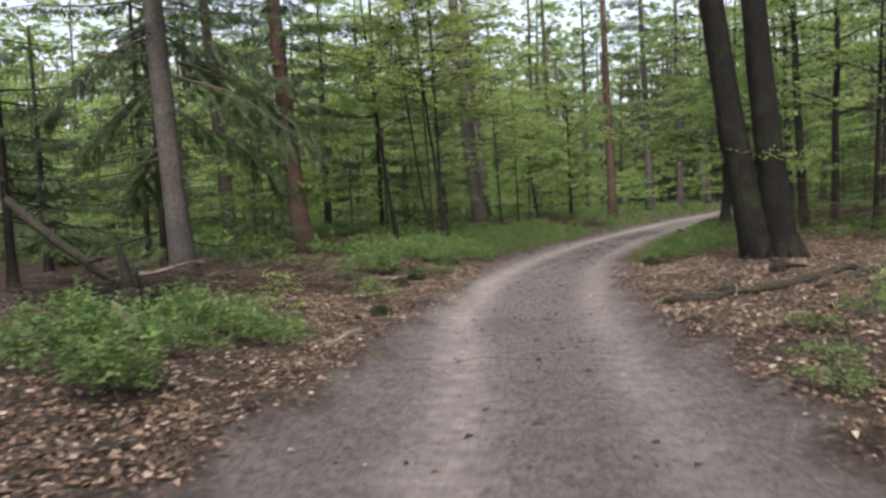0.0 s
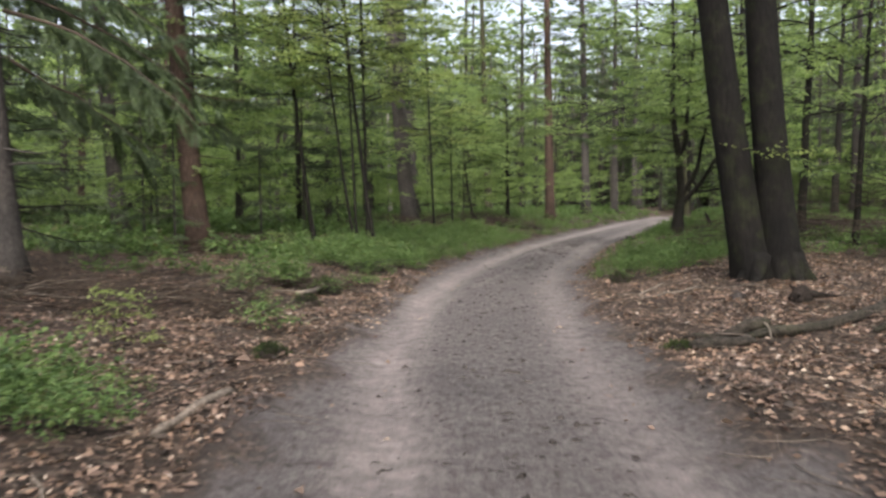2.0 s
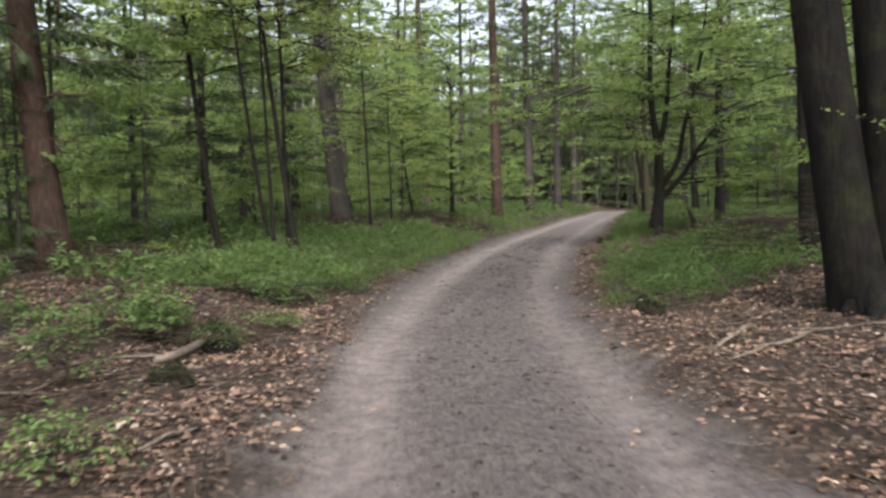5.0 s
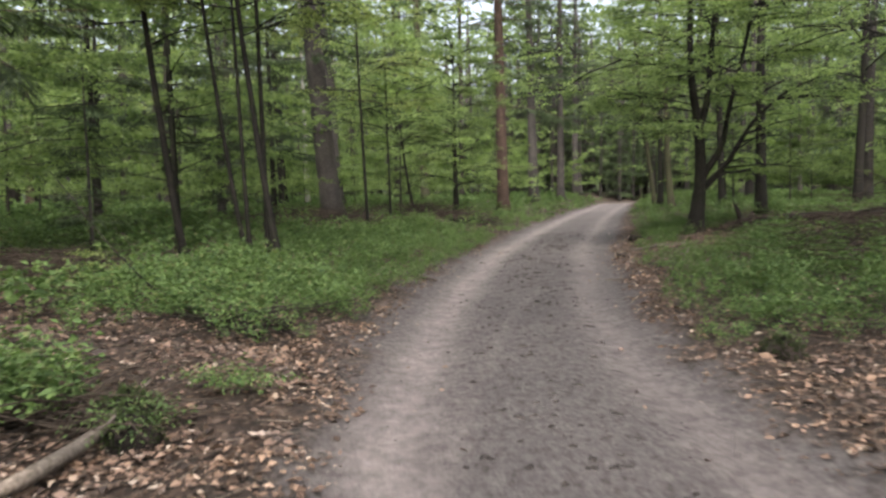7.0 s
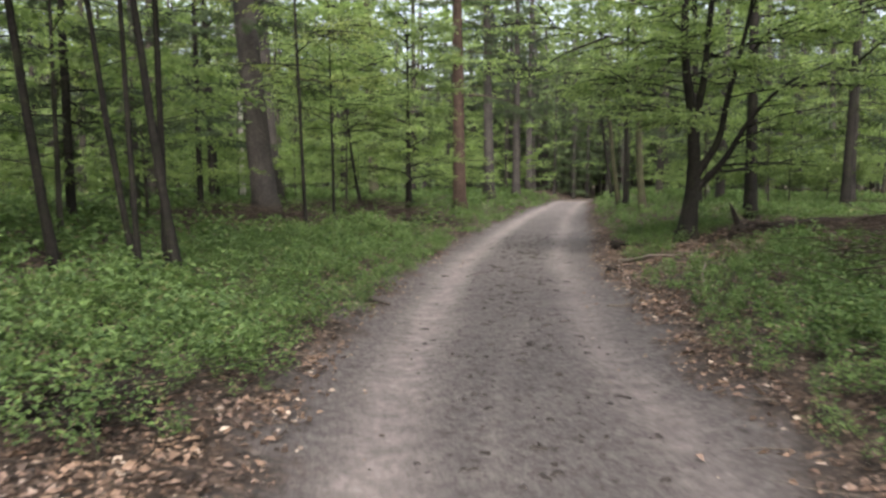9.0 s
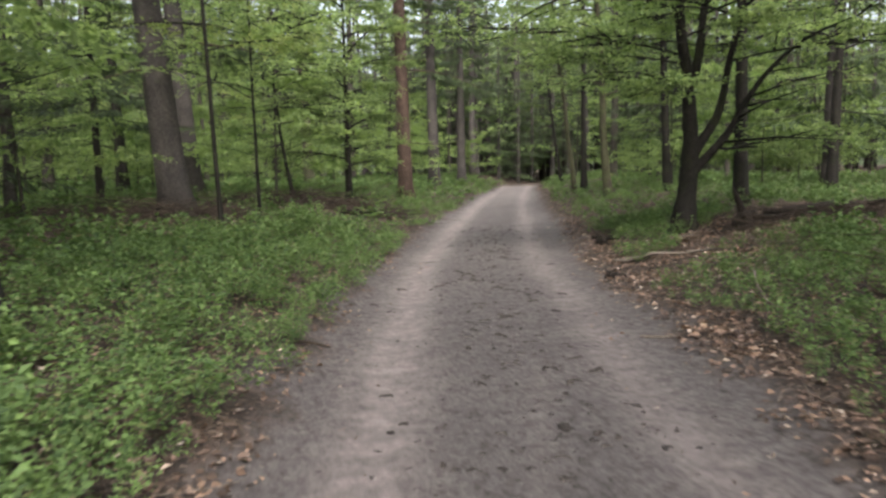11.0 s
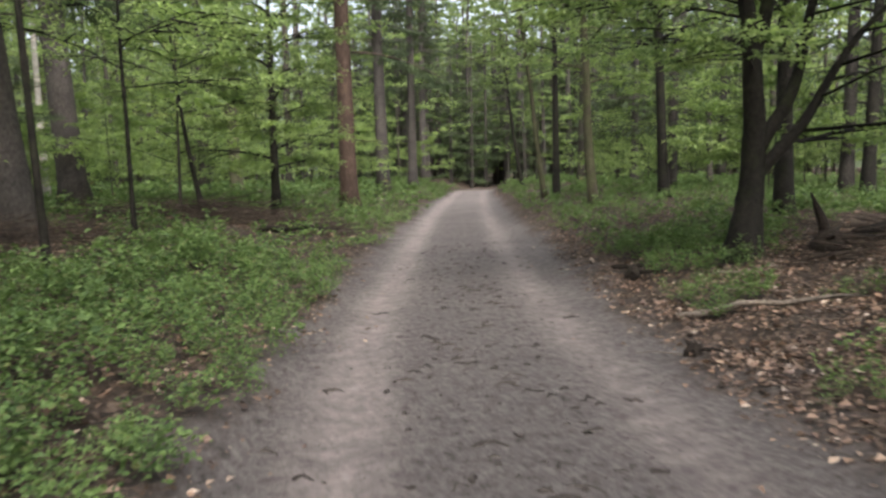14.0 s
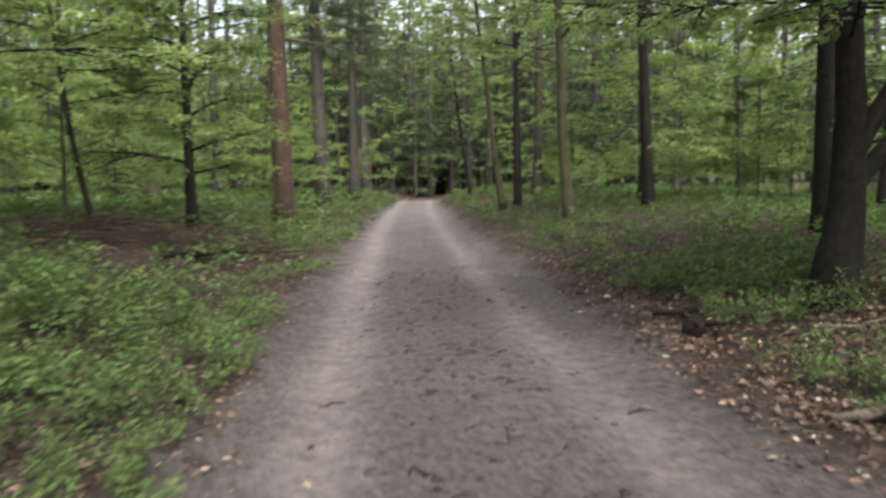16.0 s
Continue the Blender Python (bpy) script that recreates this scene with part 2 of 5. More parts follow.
    links.new(cells.outputs["Color"], tone_cell.inputs["Color"])
    links.new(tone_cell.outputs["Red"], old.inputs["Fac"])
    mat_of = ramp(nodes, [(0.38, (0.15, 0.15, 0.15)), (0.58, (0.85, 0.85, 0.85))])
    links.new(mid.outputs["Fac"], mat_of.inputs["Fac"])
    floor_c = mixed(nodes, links, mat_of.outputs["Color"], humus.outputs["Color"], old.outputs["Color"])
    floor_c = mixed(nodes, links, moss.outputs["Color"], floor_c, (0.05, 0.055, 0.022))
    # damp patches, whose dark spots also paint the shade in trodden pits
    damp_pits = noise_node(nodes, links, 9, 6, 0.7, (1.2, 0.85, 1.0))
    spot = ramp(nodes, [(0.5, (1, 1, 1)), (0.6, (0.72, 0.7, 0.69)), (0.7, (0.36, 0.34, 0.33))])
    links.new(damp_pits.outputs["Fac"], spot.inputs["Fac"])
    wet_pitted = mixed(nodes, links, 1.0, track_c, spot.outputs["Color"], "MULTIPLY")
    track_c = mixed(nodes, links, rut_at.outputs["Fac"], wet_pitted, track_c)
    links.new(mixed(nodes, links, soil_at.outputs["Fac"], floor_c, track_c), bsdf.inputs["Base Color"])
    bsdf.inputs["Roughness"].default_value = 0.95
    bsdf.inputs["Specular IOR Level"].default_value = 0.15
    add = nodes.new("ShaderNodeMath")
    links.new(fine.outputs["Fac"], add.inputs[0])
    links.new(crumbs.outputs["Fac"], add.inputs[1])
    trod = nodes.new("ShaderNodeMath")
    trod.operation = "MULTIPLY_ADD"
    trod.inputs[1].default_value = 1.6
    links.new(damp_pits.outputs["Fac"], trod.inputs[0])
    links.new(add.outputs[0], trod.inputs[2])
    bump = nodes.new("ShaderNodeBump")
    bump.inputs["Strength"].default_value, bump.inputs["Distance"].default_value = 0.9, 0.03
    links.new(trod.outputs[0], bump.inputs["Height"])
    links.new(bump.outputs["Normal"], bsdf.inputs["Normal"])
    return m


GROUND = ground_material()
CLOD = bark_material("dark_soil_clod", (0.026, 0.0225, 0.021), (0.078, 0.068, 0.063), 0.0, 1.0, 40, 0.5)


# ---- mesh makers ----
def mesh_of(name, verts, quads, mat, flat=False):
    verts, quads = np.asarray(verts, np.float32), np.asarray(quads, np.int32)
    me = bpy.data.meshes.new(name)
    me.vertices.add(len(verts))
    me.vertices.foreach_set("co", verts.ravel())
    me.loops.add(quads.size)
    me.loops.foreach_set("vertex_index", quads.ravel())
    me.polygons.add(len(quads))
    me.polygons.foreach_set("loop_start", np.arange(0, quads.size, 4, dtype=np.int32))
    me.polygons.foreach_set("use_smooth", np.full(len(quads), not flat))
    me.update(calc_edges=True)
    me.validate()
    me.materials.append(mat)
    return me


def part(name, me, parent, label=""):
    ob = new(name, me)
    ob.parent = parent
    return tagged(ob, label)


def joined(pieces):
    """One set of vertices and quads out of several."""
    vs, qs, n = [], [], 0
    for v, q in pieces:
        vs.append(v), qs.append(np.asarray(q) + n)
        n += len(v)
    return np.concatenate(vs), np.concatenate(qs)


def unit(a):
    return a / np.maximum(np.linalg.norm(a, axis=-1, keepdims=True), 1e-9)


def tube(points, radii, sides=8, rough=0.0, rng=None, lobes=0.0):
    """A tapered limb along points; closed at both ends by a last tight ring."""
    points, radii = np.asarray(points, float), np.asarray(radii, float)
    points = np.concatenate([points[:1], points, points[-1:]])
    radii = np.concatenate([[0.001], radii, [0.001]])
    tan = unit(np.gradient(points, axis=0) + 1e-9)
    tan[0], tan[-1] = tan[1], tan[-2]
    ref = np.array([1.0, 0, 0]) if abs(tan[:, 2]).mean() > 0.6 else np.array([0, 0, 1.0])
    a = unit(np.cross(tan, ref))
    b = np.cross(tan, a)
    th = np.linspace(0, 2 * np.pi, sides, endpoint=False)
    r = radii[:, None] * np.ones(sides)
    if rough:
        k = rng.uniform(0, 6, 4)
        run = np.arange(len(points))[:, None]
        r = r * (1 + rough * (np.sin(3 * th + k[0] + 0.7 * run) * 0.5 + np.sin(5 * th + k[1] - 0.9 * run) * 0.35 + rng.normal(0, 0.35, r.shape)))
    if lobes:
        low = np.exp(-np.maximum(points[:, 2] - points[0, 2] - 0.1, 0) / 0.22)[:, None]
        r = r * (1 + lobes * low * np.maximum(np.sin(5 * th + 1.0), -0.2))
    v = points[:, None] + r[..., None] * (np.cos(th)[:, None] * a[:, None] + np.sin(th)[:, None] * b[:, None])
    n = len(points)
    i, j = np.meshgrid(np.arange(n - 1), np.arange(sides), indexing="ij")
    k = (j + 1) % sides
    q = np.stack([i * sides + j, i * sides + k, (i + 1) * sides + k, (i + 1) * sides + j], -1).reshape(-1, 4)
    return v.reshape(-1, 3), q


def leaves(at, way, up, length, width, fold=0.2):
    """Folded leaves: four corners each."""
    way = unit(way)
    side = unit(np.cross(up, way))
    nor = np.cross(way, side)
    length, width = np.broadcast_to(length, len(at))[:, None], np.broadcast_to(width, len(at))[:, None]
    mid = at + way * length * 0.45 + nor * width * fold
    v = np.stack([at, mid + side * width / 2, at + way * length - nor * length * 0.1, mid - side * width / 2], 1)
    return v.reshape(-1, 3), np.arange(4 * len(at)).reshape(-1, 4)


def twig_leaves(start, way, length, per, size, rng, up_jitter=0.35):
    """Leaves set alternately along twigs that lie nearly level."""
    m = len(start)
    s = (np.arange(per) + 0.6) / per
    at = (start[:, None] + way[:, None] * (length[:, None] * s)[..., None]).reshape(-1, 3)
    w = np.repeat(way, per, 0)
    up = unit(np.array([0, 0, 1.0]) + rng.normal(0, up_jitter, (m * per, 3)))
    side = np.tile(np.where(np.arange(per) % 2, 1.0, -1.0), m)[:, None]
    d = 0.6 * w + 0.8 * side * unit(np.cross(up, w)) + rng.normal(0, 0.2, w.shape)
    d[:, 2] -= 0.18
    big = size * rng.uniform(0.65, 1.2, m * per)
    at = at + rng.normal(0, 0.02, at.shape)
    return leaves(at, d, up, big, big * 0.62)


def limb_line(start, azimuth, rise, length, rng, n=6, curl=0.25):
    """A curved branch; rise is its first slope, which levels off outward."""
    s = np.linspace(0, 1, n)[:, None]
    out = np.array([math.cos(azimuth), math.sin(azimuth), 0])
    side = np.array([-out[1], out[0], 0])
    p = np.asarray(start) + out * length * s + np.array([0, 0, 1]) * length * (rise * s - rise * 0.55 * s ** 2)
    return p + side * length * curl * rng.normal() * s ** 2 + rng.normal(0, 0.015 * length, (n, 3)) * s


def leafy_limbs(lines, rng, subs, twigs, per, size, spread=0.55, bare=0.25):
    """Side branches and leaves on limbs."""
    starts, ways, lens, thin = [], [], [], []
    for line in lines:
        span = np.linalg.norm(line[-1] - line[0])
        for k in range(subs):
            s = bare + (1 - bare) * (k + rng.uniform(0.2, 0.8)) / subs
            f = s * (len(line) - 1)
            i = min(int(f), len(line) - 2)
            p = line[i] + (line[i + 1] - line[i]) * (f - i)
            along = unit(line[i + 1] - line[i])
            flat = unit(np.array([along[0], along[1], 0.15 * along[2]]) + 1e-6)
            side = np.array([-flat[1], flat[0], 0]) * (1 if k % 2 else -1)
            way = unit(flat * 0.6 + side * 0.8 + rng.normal(0, 0.16, 3) * np.array([1, 1, 0.6]))
            reach = spread * span * (1.15 - 0.75 * s) * rng.uniform(0.6, 1.2)
            thin.append((np.stack([p, p + way * reach * 0.5 + [0, 0, 0.02], p + way * reach - [0, 0, 0.05 * reach]]), np.array([0.012, 0.008, 0.004]) * (0.6 + reach)))
            for _ in range(twigs):
                u = rng.uniform(0.12, 1.0)
                starts.append(p + way * reach * u)
                ways.append(unit(way + 0.9 * rng.normal(0, 1, 3) * np.array([0.8, 0.8, 0.28])))
                lens.append(rng.uniform(0.25, 0.55))
    leaf = twig_leaves(np.array(starts), np.array(ways), np.array(lens), per, size, rng)
    wood = joined([tube(p, r, 3) for p, r in thin])
    return leaf, wood


def stem_line(height, lean, rng, n=14, sway=0.02):
    s = np.linspace(0, 1, n)
    bend = np.cumsum(rng.normal(0, sway, (n, 2)), 0) * (height / n)
    p = np.zeros((n, 3))
    p[:, :2] = np.asarray(lean) * height * s[:, None] + bend * s[:, None]
    p[:, 2] = -0.2 + (height + 0.2) * s ** 1.25
    return p


def stem_radii(line, r, flare=0.6, top=0.3, fall=0.3):
    h = line[:, 2] - line[0, 2]
    s = h / h[-1]
    return r * (1 - (1 - top) * s) * (1 + flare * np.exp(-np.maximum(h - 0.15, 0) / fall))


def at_height(line, z):
    return np.array([np.interp(z, line[:, 2], line[:, k]) for k in range(3)])


def broadleaf(name, seed, height, r, lean, crown, reach, bark, leaf, limbs=14, subs=7, twigs=4, per=8, size=0.1, sway=0.02, sides=8, fine=True):
    """A broad-leaved tree: stem, limbs and crown. crown: height of the lowest limb."""
    rng = np.random.default_rng(seed)
    thing = new(name)
    line = stem_line(height, lean, rng, sway=sway)
    stem = [tube(line, stem_radii(line, r, 0.5, 0.2), sides, 0.05, rng, 0.12)]
    lines = []
    for k in range(limbs):
        s = (k + rng.uniform(0, 0.8)) / limbs
        z = crown + (height - crown) * s * 0.97
        far = reach * (0.55 + 0.6 * math.sin(math.pi * min(1, 0.25 + 0.8 * s))) * rng.uniform(0.65, 1.15) * (1.05 - 0.5 * s)
        start = at_height(line, z)
        lines.append(limb_line(start, 2.4 * k + rng.uniform(-0.5, 0.5), rng.uniform(0.2, 0.65), far, rng))
        thick = max(0.012, r * 0.3 * (1 - 0.6 * s))
        stem.append(tube(lines[-1], np.linspace(thick, 0.006, 6), 5) if fine else tube(lines[-1][[0, 2, 5]], [thick, 0.6 * thick, 0.006], 3))
    leaf_mesh, wood = leafy_limbs(lines, rng, subs, twigs, per, size)
    part("trunk", mesh_of("trunk", *joined(stem + [wood] if fine else stem), bark), thing)
    part("crown", mesh_of("crown", *leaf_mesh, leaf, True), thing)
    return thing


def needle_bough(line, rng, step, size, droop=0.35):
    """Flat needled twigs on both sides of a conifer branch, hanging a little."""
    total = np.linalg.norm(np.diff(line, axis=0), axis=1).sum()
    n = max(4, int(total / step))
    f = np.linspace(0.15, 1, n) * (len(line) - 1)
    i = np.minimum(f.astype(int), len(line) - 2)
    at = line[i] + (line[i + 1] - line[i]) * (f - i)[:, None]
    along = unit(line[i + 1] - line[i])
    side = unit(np.cross(along, [0, 0, 1.0]))
    out = []
    reach = size * (0.5 + 1.2 * np.sin(np.pi * np.linspace(0.2, 0.95, n)))
    for sgn in (-1, 1):
        way = unit(along * 0.65 + sgn * side * 0.75 + rng.normal(0, 0.15, at.shape) - np.array([0, 0, droop]))
        out.append(leaves(at, way, unit(np.array([0, 0, 1.0]) + rng.normal(0, 0.4, at.shape)), reach, 0.09 * reach, 0.05))
        sub = at + way * (reach * 0.45)[:, None]
        for turn in (-1, 1):
            w2 = unit(way + turn * 0.8 * along + rng.normal(0, 0.2, at.shape) - np.array([0, 0, 0.3 * droop]))
            out.append(leaves(sub, w2, unit(np.array([0, 0, 1.0]) + rng.normal(0, 0.4, at.shape)), reach * 0.55, 0.075 * reach, 0.05))
    return joined(out)


def conifer(name, seed, height, r, lean, crown, reach, bark, whorl=0.55, per=5, step=0.12, size=0.32, dead=8, sides=10, top=None, droop=0.35, sway=0.012):
    """A spruce or pine: straight stem, dead stubs below, needled boughs above crown."""
    rng = np.random.default_rng(seed)
    thing = new(name)
    line = stem_line(height, lean, rng, sway=sway)
    stem = [tube(line, stem_radii(line, r, 0.45, 0.25), sides, 0.04, rng, 0.18)]
    for k in range(dead):
        z = rng.uniform(1.6, max(2.2, crown + 1))
        p = at_height(line, z)
        d = limb_line(p, rng.uniform(0, 6.28), rng.uniform(-0.5, 0.1), rng.uniform(0.4, 1.5), rng, 5)
        stem.append(tube(d, np.linspace(0.02, 0.005, 5), 4))
    boughs = []
    z = crown
    while z < (top or height - 0.4):
        s = (z - crown) / max(0.1, height - crown)
        for k in range(per):
            p = at_height(line, z + rng.uniform(-0.2, 0.2))
            far = reach * (1.05 - 0.9 * s) * rng.uniform(0.6, 1.15)
            b = limb_line(p, 6.283 * k / per + rng.uniform(-0.5, 0.5) + z, rng.uniform(-0.45, 0.02), far, rng)
            stem.append(tube(b, np.linspace(0.022, 0.005, 6), 4) if sides > 9 else tube(b[::5], [0.022, 0.006], 3))
            boughs.append(needle_bough(b, rng, step, size, droop))
        z += whorl * rng.uniform(0.8, 1.25)
    part("trunk", mesh_of("trunk", *joined(stem), bark), thing)
    part("crown", mesh_of("crown", *joined(boughs), SPRUCE_NEEDLE, True), thing)
    return thing


def bough(thing, start, end, sag, seed, step=0.04, size=0.2, r=0.03, needles=True):
    """One long drooping branch of a conifer from start to end."""
    rng = np.random.default_rng(seed)
    s = np.linspace(0, 1, 9)[:, None]
    line = np.asarray(start) * (1 - s) + np.asarray(end) * s - np.array([0, 0, sag]) * np.sin(math.pi * s) + rng.normal(0, 0.02, (9, 3))
    limb = part("bough", mesh_of("bough", *tube(line, np.linspace(r, 0.006, 9), 6), DARK_TWIG), thing)
    if needles:
        sprays = [needle_bough(line, rng, step, size * 0.6, 0.7)]
        for k in (1, 1, 2, 2, 3, 3, 3, 4, 4, 5, 5, 5, 6, 6, 7, 7, 8, 8):
            for sgn in (-1, 1):
                out = unit(line[min(k + 1, 8)] - line[k - 1])
                side = unit(np.cross(out, [0, 0, 1.0])) * sgn
                reach = 0.9 * math.sin(math.pi * (0.15 + 0.75 * k / 8)) * rng.uniform(0.3, 1.15)
                tip = line[k] + reach * (rng.uniform(0.1, 0.8) * out + rng.uniform(0.2, 0.8) * side - np.array([0, 0, rng.uniform(0.25, 0.8)]))
                sub = line[k] * (1 - s[::2]) + tip * s[::2]
                sprays.append(needle_bough(sub, rng, step * 0.8, size * rng.uniform(0.4, 0.65), 0.8))
        part("needles", mesh_of("needles", *joined(sprays), SPRUCE_NEEDLE, True), limb)


def plant(thing, x, y, turn=0.0, scale=1.0):
    thing.matrix_basis = pose(x, y, float(ground_z(x, y)), 0, 0, turn) @ Matrix.Scale(scale, 4)
    return thing


# ---- ground ----
def grow(start, end, step, rate):
    out = [start]
    while out[-1] < end:
        out.append(out[-1] + step)
        step *= rate
    return out


def build_ground():
    fine = np.arange(-4.2, 4.2, 0.085)
    wide = np.array(grow(4.2, 420, 0.1, 1.13))
    u = np.concatenate([-wide[::-1], fine, wide])
    y = np.concatenate([-np.array(grow(-3.0, 420, 0.3, 1.2))[::-1], np.arange(3.3, 33, 0.075), np.array(grow(33, 460, 0.08, 1.045))])
    uu, yy = np.meshgrid(u, y)
    mid, half = track(yy)
    xx = mid + uu
    zz = ground_z(xx, yy)
    n, m = uu.shape
    i, j = np.meshgrid(np.arange(n - 1), np.arange(m - 1), indexing="ij")
    q = np.stack([i * m + j, i * m + j + 1, (i + 1) * m + j + 1, (i + 1) * m + j], -1).reshape(-1, 4)
    me = mesh_of("ground", np.stack([xx, yy, zz], -1).reshape(-1, 3), q, GROUND)
    d = np.abs(uu) - half
    edge = 0.22 * wob(xx, yy, 0.6, 8) + 0.1 * wob(xx, yy, 0.27, 9)
    soil = (1 - smooth((d + 0.06 + edge) / 0.6)) * (1 - smooth((yy - 74) / 6))
    rut_l, rut_r = ruts(yy)
    left = np.exp(-(np.abs(uu - rut_l + 0.05 * wob(xx, yy, 2.2, 3)) / 0.3) ** 2.2)
    right = 0.72 * np.exp(-(np.abs(uu - rut_r + 0.06 * wob(xx, yy, 2.6, 4)) / 0.27) ** 2.2)
    branch = 0.3 * np.exp(-((uu + 0.62 - 0.13 * (yy - 15) + 0.05 * wob(xx, yy, 1.5, 22)) / 0.07) ** 2) * (yy > 13) * (yy < 22)
    # beyond y 38 the sand tone spreads across the whole width
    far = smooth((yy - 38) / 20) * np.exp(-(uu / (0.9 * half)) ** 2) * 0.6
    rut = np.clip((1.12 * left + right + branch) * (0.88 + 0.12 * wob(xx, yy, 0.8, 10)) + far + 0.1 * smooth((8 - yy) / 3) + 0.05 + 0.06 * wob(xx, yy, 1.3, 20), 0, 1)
    for key, value in (("track", soil), ("rut", rut)):
        at = me.attributes.new(key, "FLOAT", "POINT")
        at.data.foreach_set("value", value.astype(np.float32).ravel())
    return tagged(new("ground", me), "bare sandy forest track between dark leaf-strewn woodland soil", "ground", kind="structure")


build_ground()


# ---- the trees that line the track ----
def named(thing, x, y, label, category="tree", group=""):
    plant(thing, x, y)
    return tagged(thing, label, category, group)


def twin_oak(x, y):
    """Two leaning dark trunks grown from one root, with high limbs."""
    rng = np.random.default_rng(5)
    thing = new("oak_tree")
    for k, (ox, oy, lx, ly, r) in enumerate(((-0.2, 0.05, -0.132, 0.02, 0.275), (0.2, -0.03, -0.072, 0.03, 0.28))):
        line = stem_line(13, (lx, ly), rng, 22, 0.012) + [ox, oy, 0]
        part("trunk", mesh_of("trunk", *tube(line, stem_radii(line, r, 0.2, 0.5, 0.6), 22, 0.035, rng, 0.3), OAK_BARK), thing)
        lines = []
        for j in range(7):
            z = 5.6 + j * 1.0
            lines.append(limb_line(at_height(line, z), 2.4 * j + 2.2 * k + 1.2, rng.uniform(0.1, 0.5), rng.uniform(3.2, 5.6), rng, 8, 0.2))
        for b in lines:
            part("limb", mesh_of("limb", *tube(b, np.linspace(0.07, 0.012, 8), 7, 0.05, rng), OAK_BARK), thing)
        leaf, wood = leafy_limbs(lines, rng, 14, 7, 8, 0.11)
        part("fine_branching", mesh_of("fine_branching", *wood, OAK_BARK), thing)["kind"] = "stuff"
        part("crown", mesh_of("crown", *leaf, OAK_LEAF, True), thing)
    for k, a in enumerate((0.3, 1.5, 2.6, 3.5, 4.2, 4.9, 5.7)):
        reach = (0.5, 0.4, 0.4, 0.42, 0.45, 0.42, 0.5)[k]
        d = np.array([math.cos(a), math.sin(a), 0])
        s = np.linspace(0, 1, 7)[:, None]
        foot = np.array([0.2 * math.copysign(1, d[0]), 0, 0])
        line = foot + d * (0.1 + reach * s) + np.array([0, 0, 1.0]) * (0.42 * (1 - s) ** 2.2 - 0.06)
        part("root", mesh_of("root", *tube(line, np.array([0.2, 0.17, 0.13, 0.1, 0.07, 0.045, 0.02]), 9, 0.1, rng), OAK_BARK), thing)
    # a thin leafy shoot across the trunks
    shoot = limb_line(np.array([-0.75, -0.42, 2.0]), 0.1, -0.06, 1.6, rng, 7, 0.1)
    leaf, wood = leafy_limbs([shoot], rng, 12, 2, 6, 0.065, 0.14, 0.05)
    part("shoot", mesh_of("shoot", *joined([tube(shoot, np.linspace(0.01, 0.004, 7), 4), wood]), OAK_BARK), thing)
    part("shoot_leaves", mesh_of("shoot_leaves", *leaf, OAK_LEAF, True), thing)
    return named(thing, x, y, "dark twin-trunked oak on a leaf-covered bank beside the track")


